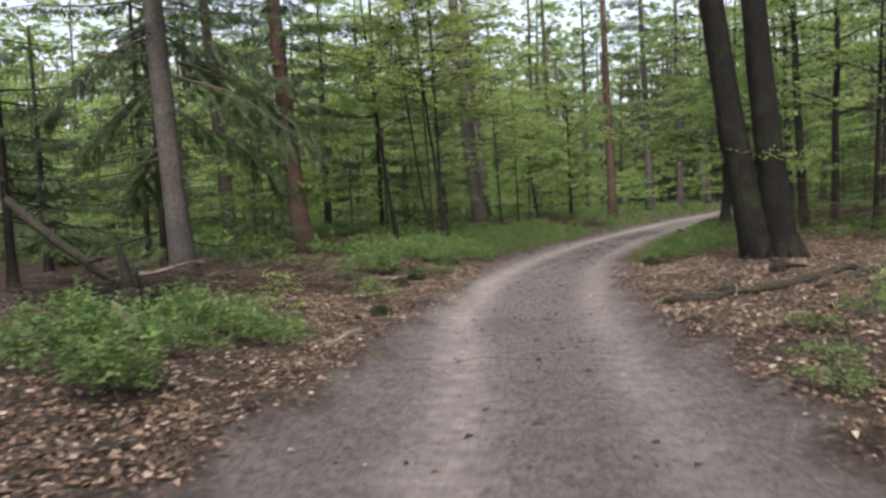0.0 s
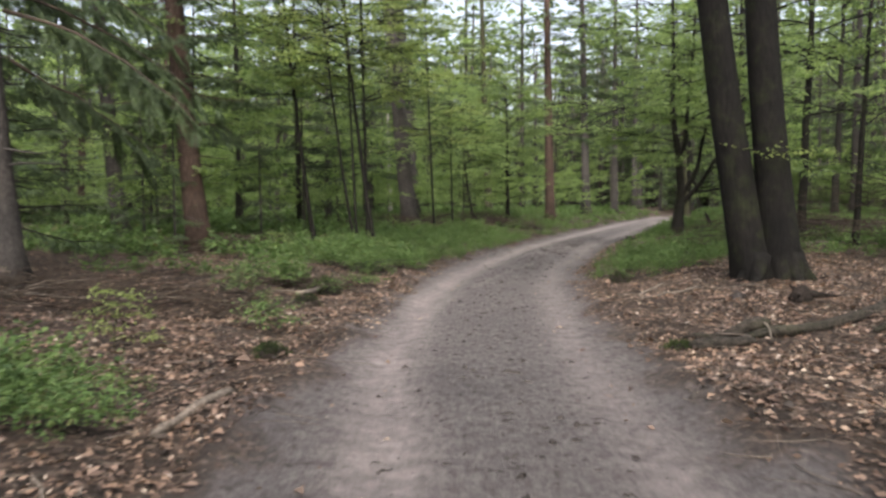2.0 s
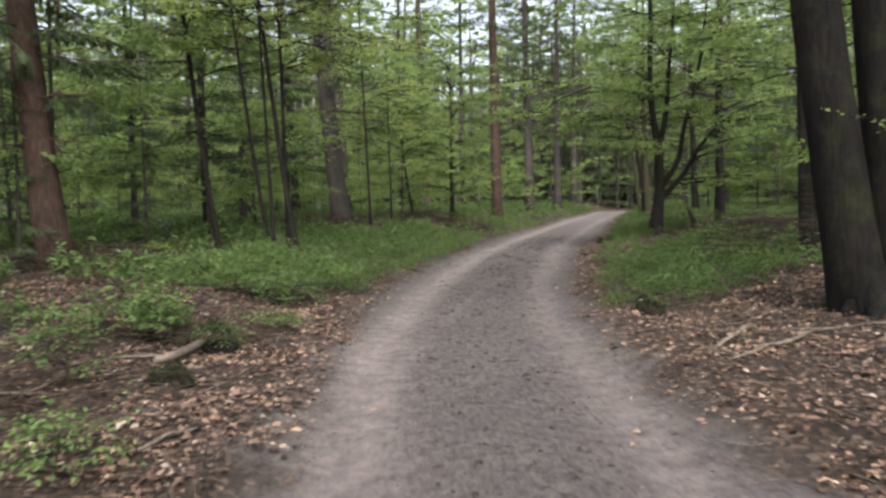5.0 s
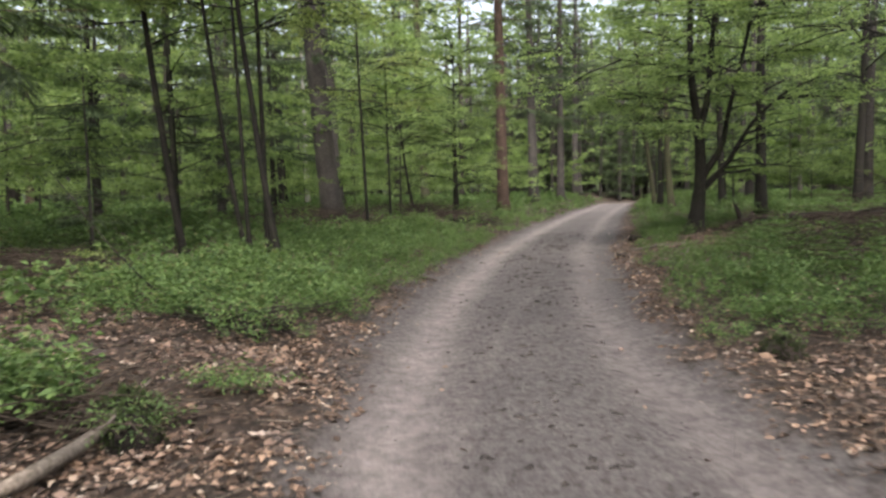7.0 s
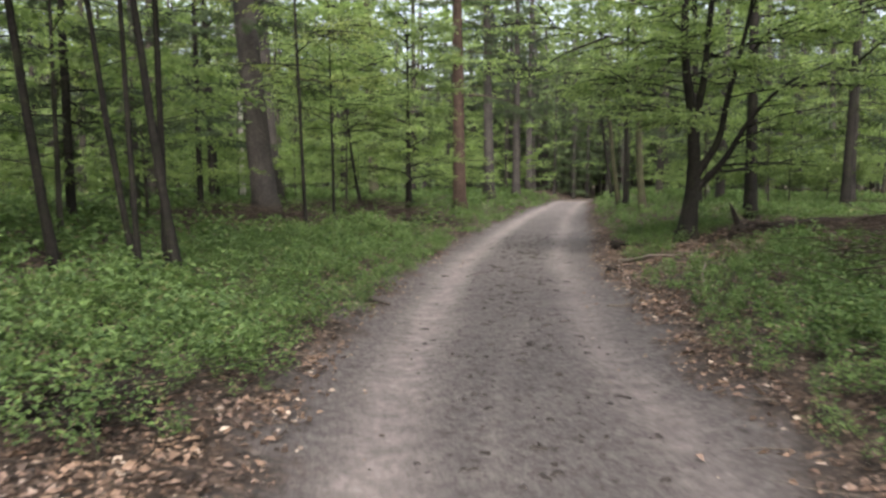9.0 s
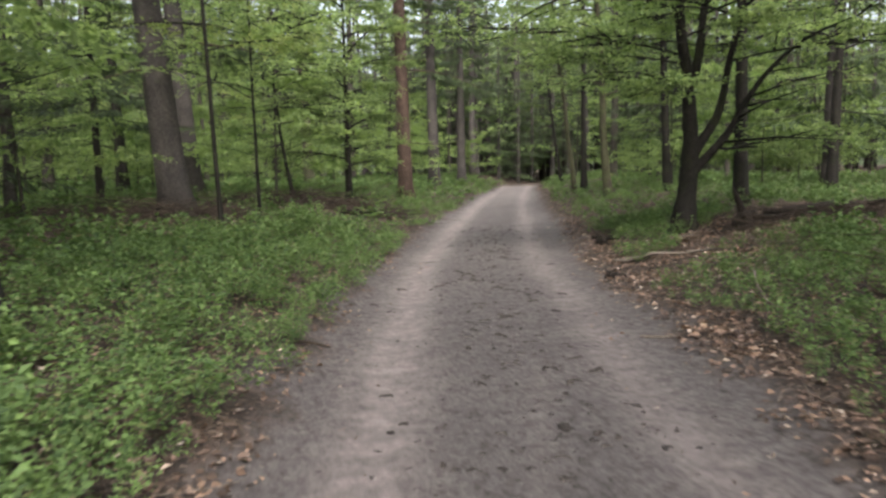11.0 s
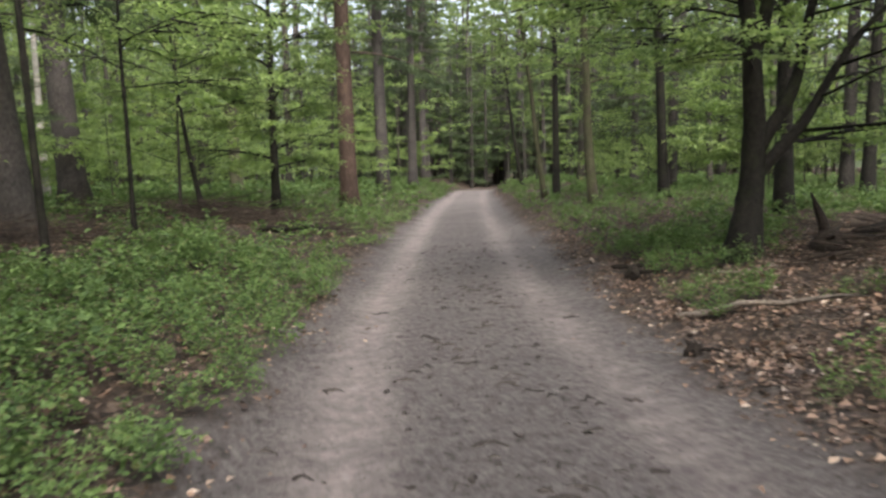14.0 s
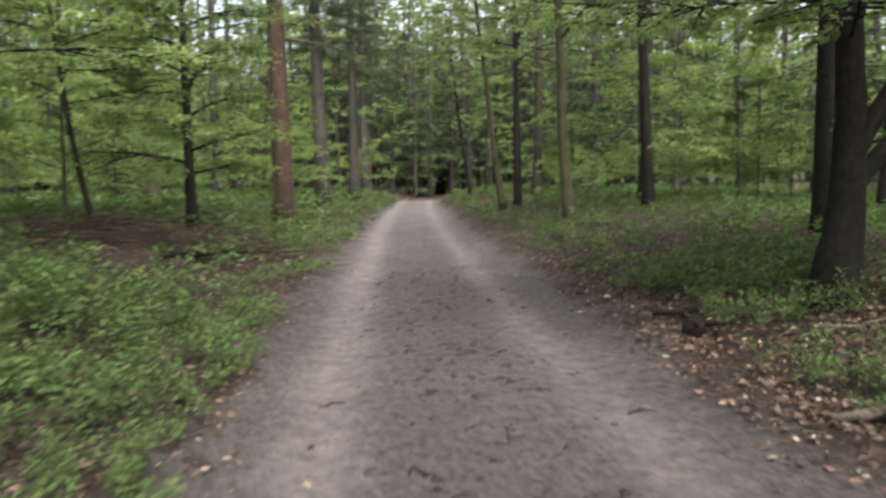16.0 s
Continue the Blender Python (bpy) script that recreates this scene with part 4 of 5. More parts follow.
def far_wood():
    """The closing ring of distant wood."""
    rng = np.random.default_rng(4)
    stems, crowns = [], []
    for k in range(640):
        a = rng.uniform(-0.75, 1.15) if k < 540 else rng.uniform(1.15, 5.5)
        d = rng.uniform(0, 1) * 58 + 78
        x, y = 2 + d * math.sin(a), 12 + d * math.cos(a)
        if float(off_track(x, y)[0]) < 3 and y < 84:
            continue
        z, r = float(ground_z(x, y)), rng.uniform(0.12, 0.3)
        line = np.array([[0, 0, -0.2], [0, 0, 8], [rng.normal(0, 0.3), 0, 18]]) + [x, y, z]
        stems.append(tube(line, [r * 1.2, r, r * 0.4], 4))
        n = 90
        at = np.array([x, y, z]) + np.stack([rng.normal(0, 2.0, n), rng.normal(0, 2.0, n), rng.uniform(1.2, 25, n)], -1)
        crowns.append(leaves(at, unit(rng.normal(0, 1, (n, 3)) * [1, 1, 0.25]), unit(np.array([0, 0, 1.0]) + rng.normal(0, 0.6, (n, 3))), rng.uniform(0.7, 1.7, n), rng.uniform(0.4, 0.9, n)))
    thing = tagged(new("distant_wood", mesh_of("distant_wood", *joined(stems), SPRUCE_BARK)), "dim distant forest of grey trunks and green crowns", "forest", kind="stuff")
    part("distant_leaves", mesh_of("distant_leaves", *joined(crowns), FAR_LEAF, True), thing)
    turn = np.linspace(0, 2 * math.pi, 97)
    ring = np.stack([10 + 165 * np.sin(turn), 25 + 165 * np.cos(turn)], -1)
    top = 25 + 3 * rng.normal(0, 1, 97)
    v = np.concatenate([np.c_[ring, np.full(97, -1.0)], np.c_[ring, top]])
    q = [[k, k + 1, 98 + k, 97 + k] for k in range(96)]
    m, nodes, links, bsdf = material("far_forest_green")
    n1 = noise_node(nodes, links, 0.35, 6, 0.7, (1, 1, 0.35))
    # greens lifted so gaps between far trunks look hazy, not black
    r = ramp(nodes, [(0.3, (0.045, 0.06, 0.035)), (0.7, (0.1, 0.13, 0.07))])
    links.new(n1.outputs["Fac"], r.inputs["Fac"])
    links.new(r.outputs["Color"], bsdf.inputs["Base Color"])
    bsdf.inputs["Roughness"].default_value = 1.0
    tagged(new("backdrop", mesh_of("backdrop", v, q, m)), "dark green wall of distant forest", "backdrop", kind="structure")


far_wood()


# ---- undergrowth ----
def scatter(rng, count, x0, x1, y0, y1):
    return rng.uniform(x0, x1, count), rng.uniform(y0, y1, count)


def clump_template(rng, n, spread, height, size):
    """Leaves of one bilberry tuft: several leafy shoots that lean outward."""
    shoots = 7
    a = rng.uniform(0, 6.283, shoots)
    lean = spread * np.sqrt(rng.uniform(0.02, 1, shoots))
    tall = height * rng.uniform(0.65, 1.1, shoots) * (1 - 0.35 * (lean / spread) ** 2)
    k = rng.integers(0, shoots, n)
    s = rng.uniform(0.25, 1, n) ** 0.75
    at = np.stack([lean[k] * np.cos(a[k]) * s, lean[k] * np.sin(a[k]) * s, tall[k] * s], -1) + rng.normal(0, 0.16 * spread, (n, 3)) * [1, 1, 0.5]
    out = rng.uniform(0, 6.283, n)
    way = unit(np.stack([np.cos(out), np.sin(out), rng.uniform(-0.2, 0.7, n)], -1))
    z = size * rng.uniform(0.6, 1.25, n)
    return leaves(at, way, unit(np.array([0, 0, 1.0]) + rng.normal(0, 0.45, (n, 3))), z, z * 0.58)


def undergrowth():
    rng = np.random.default_rng(12)
    whole = []
    for x0, x1, y0, y1, dense, n, spread, high, size in (
            (-10, 12, 3, 32, 31, 66, 0.19, 0.44, 0.054), (-10, 16, 12, 34, 6, 44, 0.28, 0.46, 0.1), (-16, 22, 32, 46, 6.5, 40, 0.3, 0.38, 0.085), (-22, 34, 46, 78, 1.7, 28, 0.5, 0.42, 0.18), (-34, -10, 12, 46, 1.2, 22, 0.5, 0.45, 0.18), (22, 40, 15, 46, 1.0, 22, 0.5, 0.45, 0.2)):
        kinds = [clump_template(rng, n, spread, high, size)[0] for _ in range(12)]
        x, y = scatter(rng, int((x1 - x0) * (y1 - y0) * dense), x0, x1, y0, y1)
        d, side = off_track(x, y)
        keep = (rng.uniform(0, 1, len(x)) < bilberry_cover(x, y) ** 0.6) & (d > np.where((y > 21) & (side < 0), 0.1, 0.35))
        keep &= (d < 3.6) if dense > 10 else (d > 3.2) if dense == 6 else True
        x, y, d, side = x[keep], y[keep], d[keep], side[keep]
        z = ground_z(x, y)
        pick = rng.integers(0, 12, len(x))
        turn, grown = rng.uniform(0, 6.283, len(x)), rng.uniform(0.55, 1.35, len(x)) * (0.7 + 0.3 * smooth((d - 0.5) / 1.0)) * np.where(side > 0, 0.78, 1.0) * np.maximum(0.72, 0.96 + 0.36 * wob(x, y, 0.55, 14) + 0.15 * wob(x, y, 1.7, 17))
        for k in range(12):
            s = pick == k
            c, w = np.cos(turn[s])[:, None], np.sin(turn[s])[:, None]
            t = kinds[k]
            g = grown[s][:, None]
            v = np.stack([x[s][:, None] + g * (t[:, 0] * c - t[:, 1] * w), y[s][:, None] + g * (t[:, 0] * w + t[:, 1] * c), z[s][:, None] + g * t[:, 2]], -1).reshape(-1, 3)
            whole.append((v, np.arange(len(v)).reshape(-1, 4)))
    tagged(new("bilberry_undergrowth", mesh_of("bilberry_undergrowth", *joined(whole), BILBERRY_LEAF, True)), "dense fresh green bilberry shrubs along the track", "undergrowth", kind="stuff")


undergrowth()


def leaf_litter():
    rng = np.random.default_rng(13)
    x, y = scatter(rng, 640000, -7, 12, 2.5, 38)
    d, side = off_track(x, y)
    c = bilberry_cover(x, y)
    rim = smooth((x + 7) / 2) * smooth((12 - x) / 2.5) * smooth((y - 2.5) / 1.5) * smooth((38 - y) / 4)
    patch = 0.42 + 0.6 * wob(x, y, 0.7, 15) + 0.45 * wob(x, y, 0.2, 16)
    chance = smooth((d - np.where(y < 12, 0.12, -0.12)) / 0.5) * np.clip(0.2 + 1.1 * patch, 0.08, 1) * (1 - 0.8 * c) * np.where(d > 5.5, 0.3, 1.0) * np.where(y > 30, 0.4, 1.0) * np.where((side > 0) & (y > 12) & (y < 18) & (d < 1.6), 0.55, 1.0)
    chance = np.maximum(chance, 0.006 * (d > -0.7) * (d < 0))
    keep = rng.uniform(0, 1, len(x)) < chance * 0.9 * rim
    wx, wy = scatter(rng, 90000, -34, 44, -24, 70)
    seen = (off_track(wx, wy)[0] > 0.2) & (rng.uniform(0, 1, len(wx)) < (0.35 + 0.6 * wob(wx, wy, 1.1, 21)) * (1 - 0.7 * bilberry_cover(wx, wy)))
    x, y = np.concatenate([x[keep], wx[seen]]), np.concatenate([y[keep], wy[seen]])
    n = len(x)
    a = rng.uniform(0, 6.283, n)
    at = np.stack([x, y, ground_z(x, y) + rng.uniform(0.002, 0.03, n) ], -1)
    way = np.stack([np.cos(a), np.sin(a), rng.normal(0, 0.12, n)], -1)
    size = (0.026 + 0.062 * rng.uniform(0, 1, n) ** 1.4) * np.where(np.arange(n) < keep.sum(), 1, 1.8)
    v, q = leaves(at, way, unit(np.array([0, 0, 1.0]) + rng.normal(0, 0.36, (n, 3))), size, size * rng.uniform(0.5, 0.72, n), rng.normal(0.05, 0.2, n)[:, None])
    tagged(new("leaf_litter", mesh_of("leaf_litter", v, q, DRY_LEAF, True)), "dry brown and pale beech leaves on the woodland soil", "leaf litter", kind="stuff")


leaf_litter()


def litter_twigs():
    """Small dead twigs strewn on the leaves."""
    rng = np.random.default_rng(16)
    out = []
    while len(out) < 900:
        x, y = rng.uniform(-7, 9), rng.uniform(3, 30)
        if not 0.1 < float(off_track(x, y)[0]) < 4 or float(bilberry_cover(x, y)) > 0.6:
            continue
        line = limb_line(np.array([x, y, float(ground_z(x, y)) + 0.015]), rng.uniform(0, 6.283), rng.uniform(-0.02, 0.12), rng.uniform(0.1, 0.5), rng, 4, 0.25)
        out.append(tube(line, np.linspace(rng.uniform(0.003, 0.008), 0.002, 4), 3))
    tagged(new("litter_twigs", mesh_of("litter_twigs", *joined(out), DEAD_WOOD)), "small grey twigs strewn among the dead leaves", "twigs", kind="stuff")


litter_twigs()


def track_clods():
    """Crumbs of soil in the middle of the track; dark colour doubles as pit shade."""
    rng = np.random.default_rng(14)
    y = rng.uniform(3, 38, 5200)
    y = y[wob(y, y * 0.3, 0.4, 31) + rng.normal(0, 0.4, len(y)) > 0.35]
    mid, half = track(y)
    u = rng.normal(0, 0.42, len(y)) * half
    x = mid + u
    r = rng.uniform(0.003, 0.012, len(y)) * np.where(rng.uniform(0, 1, len(y)) < 0.06, 1.9, 1)
    base = np.array([[1, 0, 0], [0, 1, 0], [-1, 0, 0], [0, -1, 0], [0.35, 0.3, 0.7], [-0.4, 0.3, 0.6], [-0.3, -0.4, 0.7], [0.4, -0.3, 0.55]])
    v = base[None] * r[:, None, None] * rng.uniform(0.6, 1.4, (len(y), 8, 3)) * [1.7, 1.0, 0.8] + np.stack([x, y, ground_z(x, y) - 0.002], -1)[:, None]
    q = np.array([[0, 1, 5, 4], [1, 2, 6, 5], [2, 3, 7, 6], [3, 0, 4, 7], [4, 5, 6, 7]])
    q = (q[None] + 8 * np.arange(len(y))[:, None, None]).reshape(-1, 4)
    tagged(new("soil_clods", mesh_of("soil_clods", v.reshape(-1, 3), q, CLOD)), "dark crumbs of soil doubling as shaded pits on the track", "soil", kind="stuff")


track_clods()


HOOF_X = [2.25, 2.09, 1.59, 3.91, 3.6, 3.57, 3.33, 2.77, 3.15, 2.88, 2.47, 2.26, 1.88, 1.67, 2.12, 1.18, 1.06, 2.0]
HOOF_Y = [26.36, 26.16, 26.14, 28.93, 30.11, 27.49, 26.44, 27.12, 25.29, 24.72, 24.32, 23.92, 21.86, 22.08, 26.17, 24.66, 25.03, 23.82]


def hoof_marks():
    """Dark soil crescents along the middle of the track; colour includes the prints' shade."""
    rng = np.random.default_rng(15)
    y = np.concatenate([rng.uniform(4, 21, 220), rng.uniform(20, 36, 300)])
    mid, half = track(y)
    x = mid + rng.normal(0.06, 0.3, len(y)) * half
    x, y = np.concatenate([x, HOOF_X]), np.concatenate([y, HOOF_Y])
    marks = []
    clear = len(x) - len(HOOF_X)
    for count, (px, py) in enumerate(zip(x, y)):
        turn, wide, bend = rng.normal(1.57, 0.5), rng.uniform(0.02, 0.1) * (1.25 if py > 21 else 0.8), rng.uniform(0.25, 0.95)
        if count >= clear:
            wide, bend = rng.uniform(0.06, 0.09), rng.uniform(0.9, 1.3)
        a = np.linspace(-bend, bend, 5)
        lx, ly = wide * np.sin(a), wide * (np.cos(a) - 0.8)
        gx, gy = px + lx * math.sin(turn) + ly * math.cos(turn), py - lx * math.cos(turn) + ly * math.sin(turn)
        fat = (0.017 if count >= clear else rng.uniform(0.005, 0.024)) * np.array([0.4, 0.9, 1.0, 0.8, 0.3])
        gx, gy = gx + rng.normal(0, 0.12 * wide, 5), gy + rng.normal(0, 0.22 * wide, 5)
        # a raised dark ridge; its colour carries the shade of the dent
        marks.append(tube(np.stack([gx, gy, ground_z(gx, gy) - 0.05 * fat], -1), fat * rng.uniform(0.5, 1.4, 5), 5, 0.4, rng))
    tagged(new("hoof_marks", mesh_of("hoof_marks", *joined(marks), CLOD)), "dark soil crescents with the shade of hoof prints in their colour", "soil", kind="stuff")


hoof_marks()


# ---- fallen wood ----
def stick(name, x0, y0, x1, y1, r0, r1, label, mat, lift=(0.0, 0.0), forks=0, seed=0, sides=8, category="branch", bow=0.05):
    rng = np.random.default_rng(seed + 200)
    n = 9
    s = np.linspace(0, 1, n)
    length = math.hypot(x1 - x0, y1 - y0)
    side = np.array([-(y1 - y0), x1 - x0]) / length
    curve = bow * length * np.sin(math.pi * s) * rng.choice([-1, 1]) + np.cumsum(rng.normal(0, 0.008 * length, n)) * 0.6
    x, y = x0 + (x1 - x0) * s + side[0] * curve, y0 + (y1 - y0) * s + side[1] * curve
    r = np.linspace(r0, r1, n)
    z = ground_z(x, y) + r * 0.6 + lift[0] * (1 - s) + lift[1] * s
    z = np.maximum(z, np.convolve(np.pad(z, 1, "edge"), [0.25, 0.5, 0.25], "valid"))
    line = np.stack([x, y, z], -1)
    r = r * (1 + 0.12 * np.sin(5 * s + seed) * (r > 0.03))
    r[0], r[-1] = 0.55 * r[0], 0.6 * r[-1]
    thing = new(name, mesh_of(name, *tube(line, r, sides, 0.14 if r0 > 0.03 else 0.08, rng), mat))
    for k in range(forks):
        i = int(rng.integers(2, n - 1))
        a = math.atan2(y1 - y0, x1 - x0) + rng.choice([-1, 1]) * rng.uniform(0.4, 1.0)
        b = limb_line(line[i], a, rng.uniform(0.05, 0.5), length * rng.uniform(0.15, 0.35), rng, 5)
        part("twig", mesh_of("twig", *tube(b, np.linspace(r[i] * 0.5, 0.004, 5), 5), mat), thing)
    return tagged(thing, label, category)


stick("fallen_branch", -1.88, 8.85, -2.05, 7.7, 0.034, 0.04, "short pale barkless branch on dry leaves", DEAD_WOOD, bow=0.02, seed=1)
stick("fallen_log", 2.68, 10.7, 4.9, 11.75, 0.062, 0.075, "thick grey forked log lying in dry leaves", LOG_BARK, seed=2, sides=12, bow=0.05, category="log")
stick("fallen_branch", 2.2, 11.12, 2.98, 10.86, 0.035, 0.075, "curved grey arm of the forked log", LOG_BARK, (0.0, 0.05), seed=3, sides=10, bow=0.12)
stick("fallen_branch", 2.08, 10.52, 2.72, 10.5, 0.075, 0.055, "short dark mossy branch stub against the forked log", LOG_BARK, seed=26, sides=10, bow=0.08)
stick("fallen_branch", 2.48, 10.95, 2.68, 10.55, 0.011, 0.008, "thin bleached twig on the forked log", DEAD_WOOD, (0.1, 0.06), 0, 27)
stick("fallen_branch", 2.92, 10.97, 2.82, 10.42, 0.012, 0.008, "thin bleached twig across the forked log", DEAD_WOOD, (0.13, 0.06), 0, 28)
stick("fallen_branch", 2.45, 14.1, 2.95, 14.4, 0.02, 0.012, "short bleached stick among dry leaves", DEAD_WOOD, (0.02, 0.1), 2, 29)
stick("fallen_branch", -3.25, 12.9, -2.95, 13.35, 0.016, 0.01, "short grey stick on the leafy bank", DEAD_WOOD, (0.02, 0.05), 0, 30)
stick("fallen_branch", -1.98, 11.95, -1.72, 12.3, 0.014, 0.009, "short grey stick beside the track", DEAD_WOOD, (0.01, 0.03), 0, 32)
stick("fallen_branch", -3.6, 14.2, -2.9, 13.7, 0.03, 0.02, "dark dead branch on the leafy bank", ROTTEN, (0.03, 0.02), 1, 33)
stick("fallen_branch", 3.9, 10.6, 5.4, 11.0, 0.05, 0.06, "dark half-buried branch among brown leaves", LOG_BARK, seed=4, sides=12, category="log")
stick("fallen_branch", -2.31, 16.0, -2.5, 13.9, 0.028, 0.046, "weathered branch resting on dark soil", DEAD_WOOD, (0.1, 0.04), 2, 5, bow=0.03)
stick("fallen_branch", 5.02, 27.0, 6.5, 26.4, 0.034, 0.02, "long pale dead branch across bilberry and leaves", DEAD_WOOD, (0.02, 0.06), 1, 6, bow=0.03)
stick("fallen_branch", 3.1, 22.62, 3.36, 22.46, 0.018, 0.014, "short pale stick at the edge of the track", DEAD_WOOD, seed=7)
stick("fallen_branch", -0.04, 23.22, 0.36, 23.02, 0.02, 0.014, "short dark stick on the track's edge", DARK_TWIG, seed=8)
stick("fallen_branch", -6.6, 11.2, -2.9, 12.9, 0.025, 0.01, "long thin dead branch over dark brush", DEAD_WOOD, (0.05, 0.1), 3, 9)
stick("fallen_branch", -7.5, 10.5, -5.9, 10.5, 0.085, 0.05, "thick dead forked branch propped above the undergrowth", LOG_BARK, (1.45, 0.22), 4, 10)
stick("fallen_branch", -6.9, 10.7, -5.1, 10.4, 0.04, 0.02, "grey dead branch low in the brush", LOG_BARK, (0.12, 0.1), 4, 35)
stick("fallen_branch", -6.2, 10.7, -4.55, 10.6, 0.032, 0.012, "thin dead branch arched over the brush", DEAD_WOOD, (0.25, 0.55), 3, 22)
stick("fallen_branch", -5.3, 6.4, -4.3, 7.3, 0.05, 0.03, "dark mossy branch among bilberry", MOSSY_BARK, (0.05, 0.02), 1, 23)
stick("fallen_branch", -4.75, 8.4, -3.95, 7.45, 0.045, 0.055, "short grey dead branch in bilberry", DEAD_WOOD, (0.28, 0.1), 1, 12)
stick("fallen_branch", -3.6, 6.6, -2.9, 6.2, 0.015, 0.01, "thin twig on brown leaves", DEAD_WOOD, seed=13)
stick("fallen_branch", 3.3, 14.0, 2.3, 13.5, 0.02, 0.012, "pale dead twigs beneath the oak", DEAD_WOOD, (0.05, 0.02), 4, 14)
stick("fallen_branch", 6.6, 23.4, 7.9, 23.7, 0.03, 0.02, "pale dead branch on bare soil", DEAD_WOOD, (0.05, 0.05), 2, 15)
stick("fallen_branch", 6.2, 19.4, 8.6, 20.6, 0.035, 0.02, "dead branch lying beyond the oak", DEAD_WOOD, (0.05, 0.1), 3, 16)
stick("fallen_log", 8.9, 28.7, 14.5, 29.6, 0.09, 0.12, "dark rotten log fallen across bare ground", ROTTEN, (0.1, 0.0), 2, 17, 14, "log")


def root_stump(x, y, size, seed, label, horns=1.0):
    """A torn rotten stump: a low body with jagged horns of root."""
    rng = np.random.default_rng(seed)
    z = float(ground_z(x, y))
    body = tube(np.array([[0, 0, -0.1], [0, 0, 0.12], [0.03, 0, 0.28], [0.05, 0.02, 0.36]]) * size + [x, y, z], np.array([0.3, 0.24, 0.15, 0.07]) * size, 12, 0.16, rng, 0.3)
    thing = new("tree_stump", mesh_of("tree_stump", *body, ROTTEN))
    for a, out, up in ((2.6, 0.25, 0.75), (0.4, 0.5, 0.2), (4.2, 0.4, 0.12), (1.6, 0.2, 0.45), (5.6, 0.8, 0.1)):
        d = np.array([math.cos(a), math.sin(a), 0])
        line = np.array([x, y, z + 0.15 * size]) + size * np.stack([d * out * s + np.array([0, 0, horns * up * s ** 0.7]) for s in np.linspace(0, 1, 6)])
        part("root", mesh_of("root", *tube(line, np.array([0.1, 0.085, 0.07, 0.055, 0.035, 0.012]) * size, 7, 0.14, rng), ROTTEN), thing)
    return tagged(thing, label, "stump")


root_stump(8.52, 28.75, 0.85, 3, "jagged dark rotten stump by the fallen log")
root_stump(4.05, 12.5, 0.55, 4, "small dark torn root in leaves beneath the oak", 0.3)
root_stump(-2.14, 15.2, 0.32, 5, "small mossy stump in dark brush beside the track", 0.3)
root_stump(5.85, 29.1, 0.4, 7, "low mossy root at the edge of the track", 0.35)
root_stump(-4.96, 9.2, 1.05, 6, "broken upturned root in the bilberry patch")

stick("fallen_branch", 8.2, 27.0, 11.5, 27.3, 0.04, 0.02, "dark dead branch on bare soil", DARK_TWIG, (0.02, 0.05), 2, 19)
stick("fallen_branch", -0.6, 28.5, -3.2, 29.8, 0.05, 0.03, "dark dead branch in the brush", DARK_TWIG, (0.1, 0.15), 3, 20)
stick("fallen_branch", 6.5, 28.4, 7.2, 28.1, 0.014, 0.01, "thin pale twig beneath the forked beech", DEAD_WOOD, (0.04, 0.04), 1, 34)


stick("fallen_branch", 4.9, 23.5, 4.38, 22.45, 0.012, 0.009, "thin bleached branch leaning through bilberry", DEAD_WOOD, (0.28, 0.08), 1, 41)
stick("fallen_branch", 7.05, 24.5, 7.15, 23.9, 0.04, 0.03, "pale broken branch on bare soil", DEAD_WOOD, (0.03, 0.05), 1, 42)
stick("fallen_branch", 1.75, 34.3, 3.6, 36.6, 0.06, 0.04, "dark dead branch along the bilberry's edge", ROTTEN, (0.1, 0.12), 2, 43)
root_stump(4.48, 26.0, 0.3, 9, "small dark rotten root at the track's edge", 0.4)
stick("fallen_branch", 6.0, 29.85, 6.4, 29.72, 0.03, 0.04, "dark rotten stub beside the track", ROTTEN, (0.05, 0.05), 0, 45, 10, bow=0.02)
stick("fallen_branch", -2.35, 6.9, -2.0, 6.3, 0.012, 0.009, "thin curved grey twig on dry leaves", DEAD_WOOD, (0.02, 0.03), 1, 46)


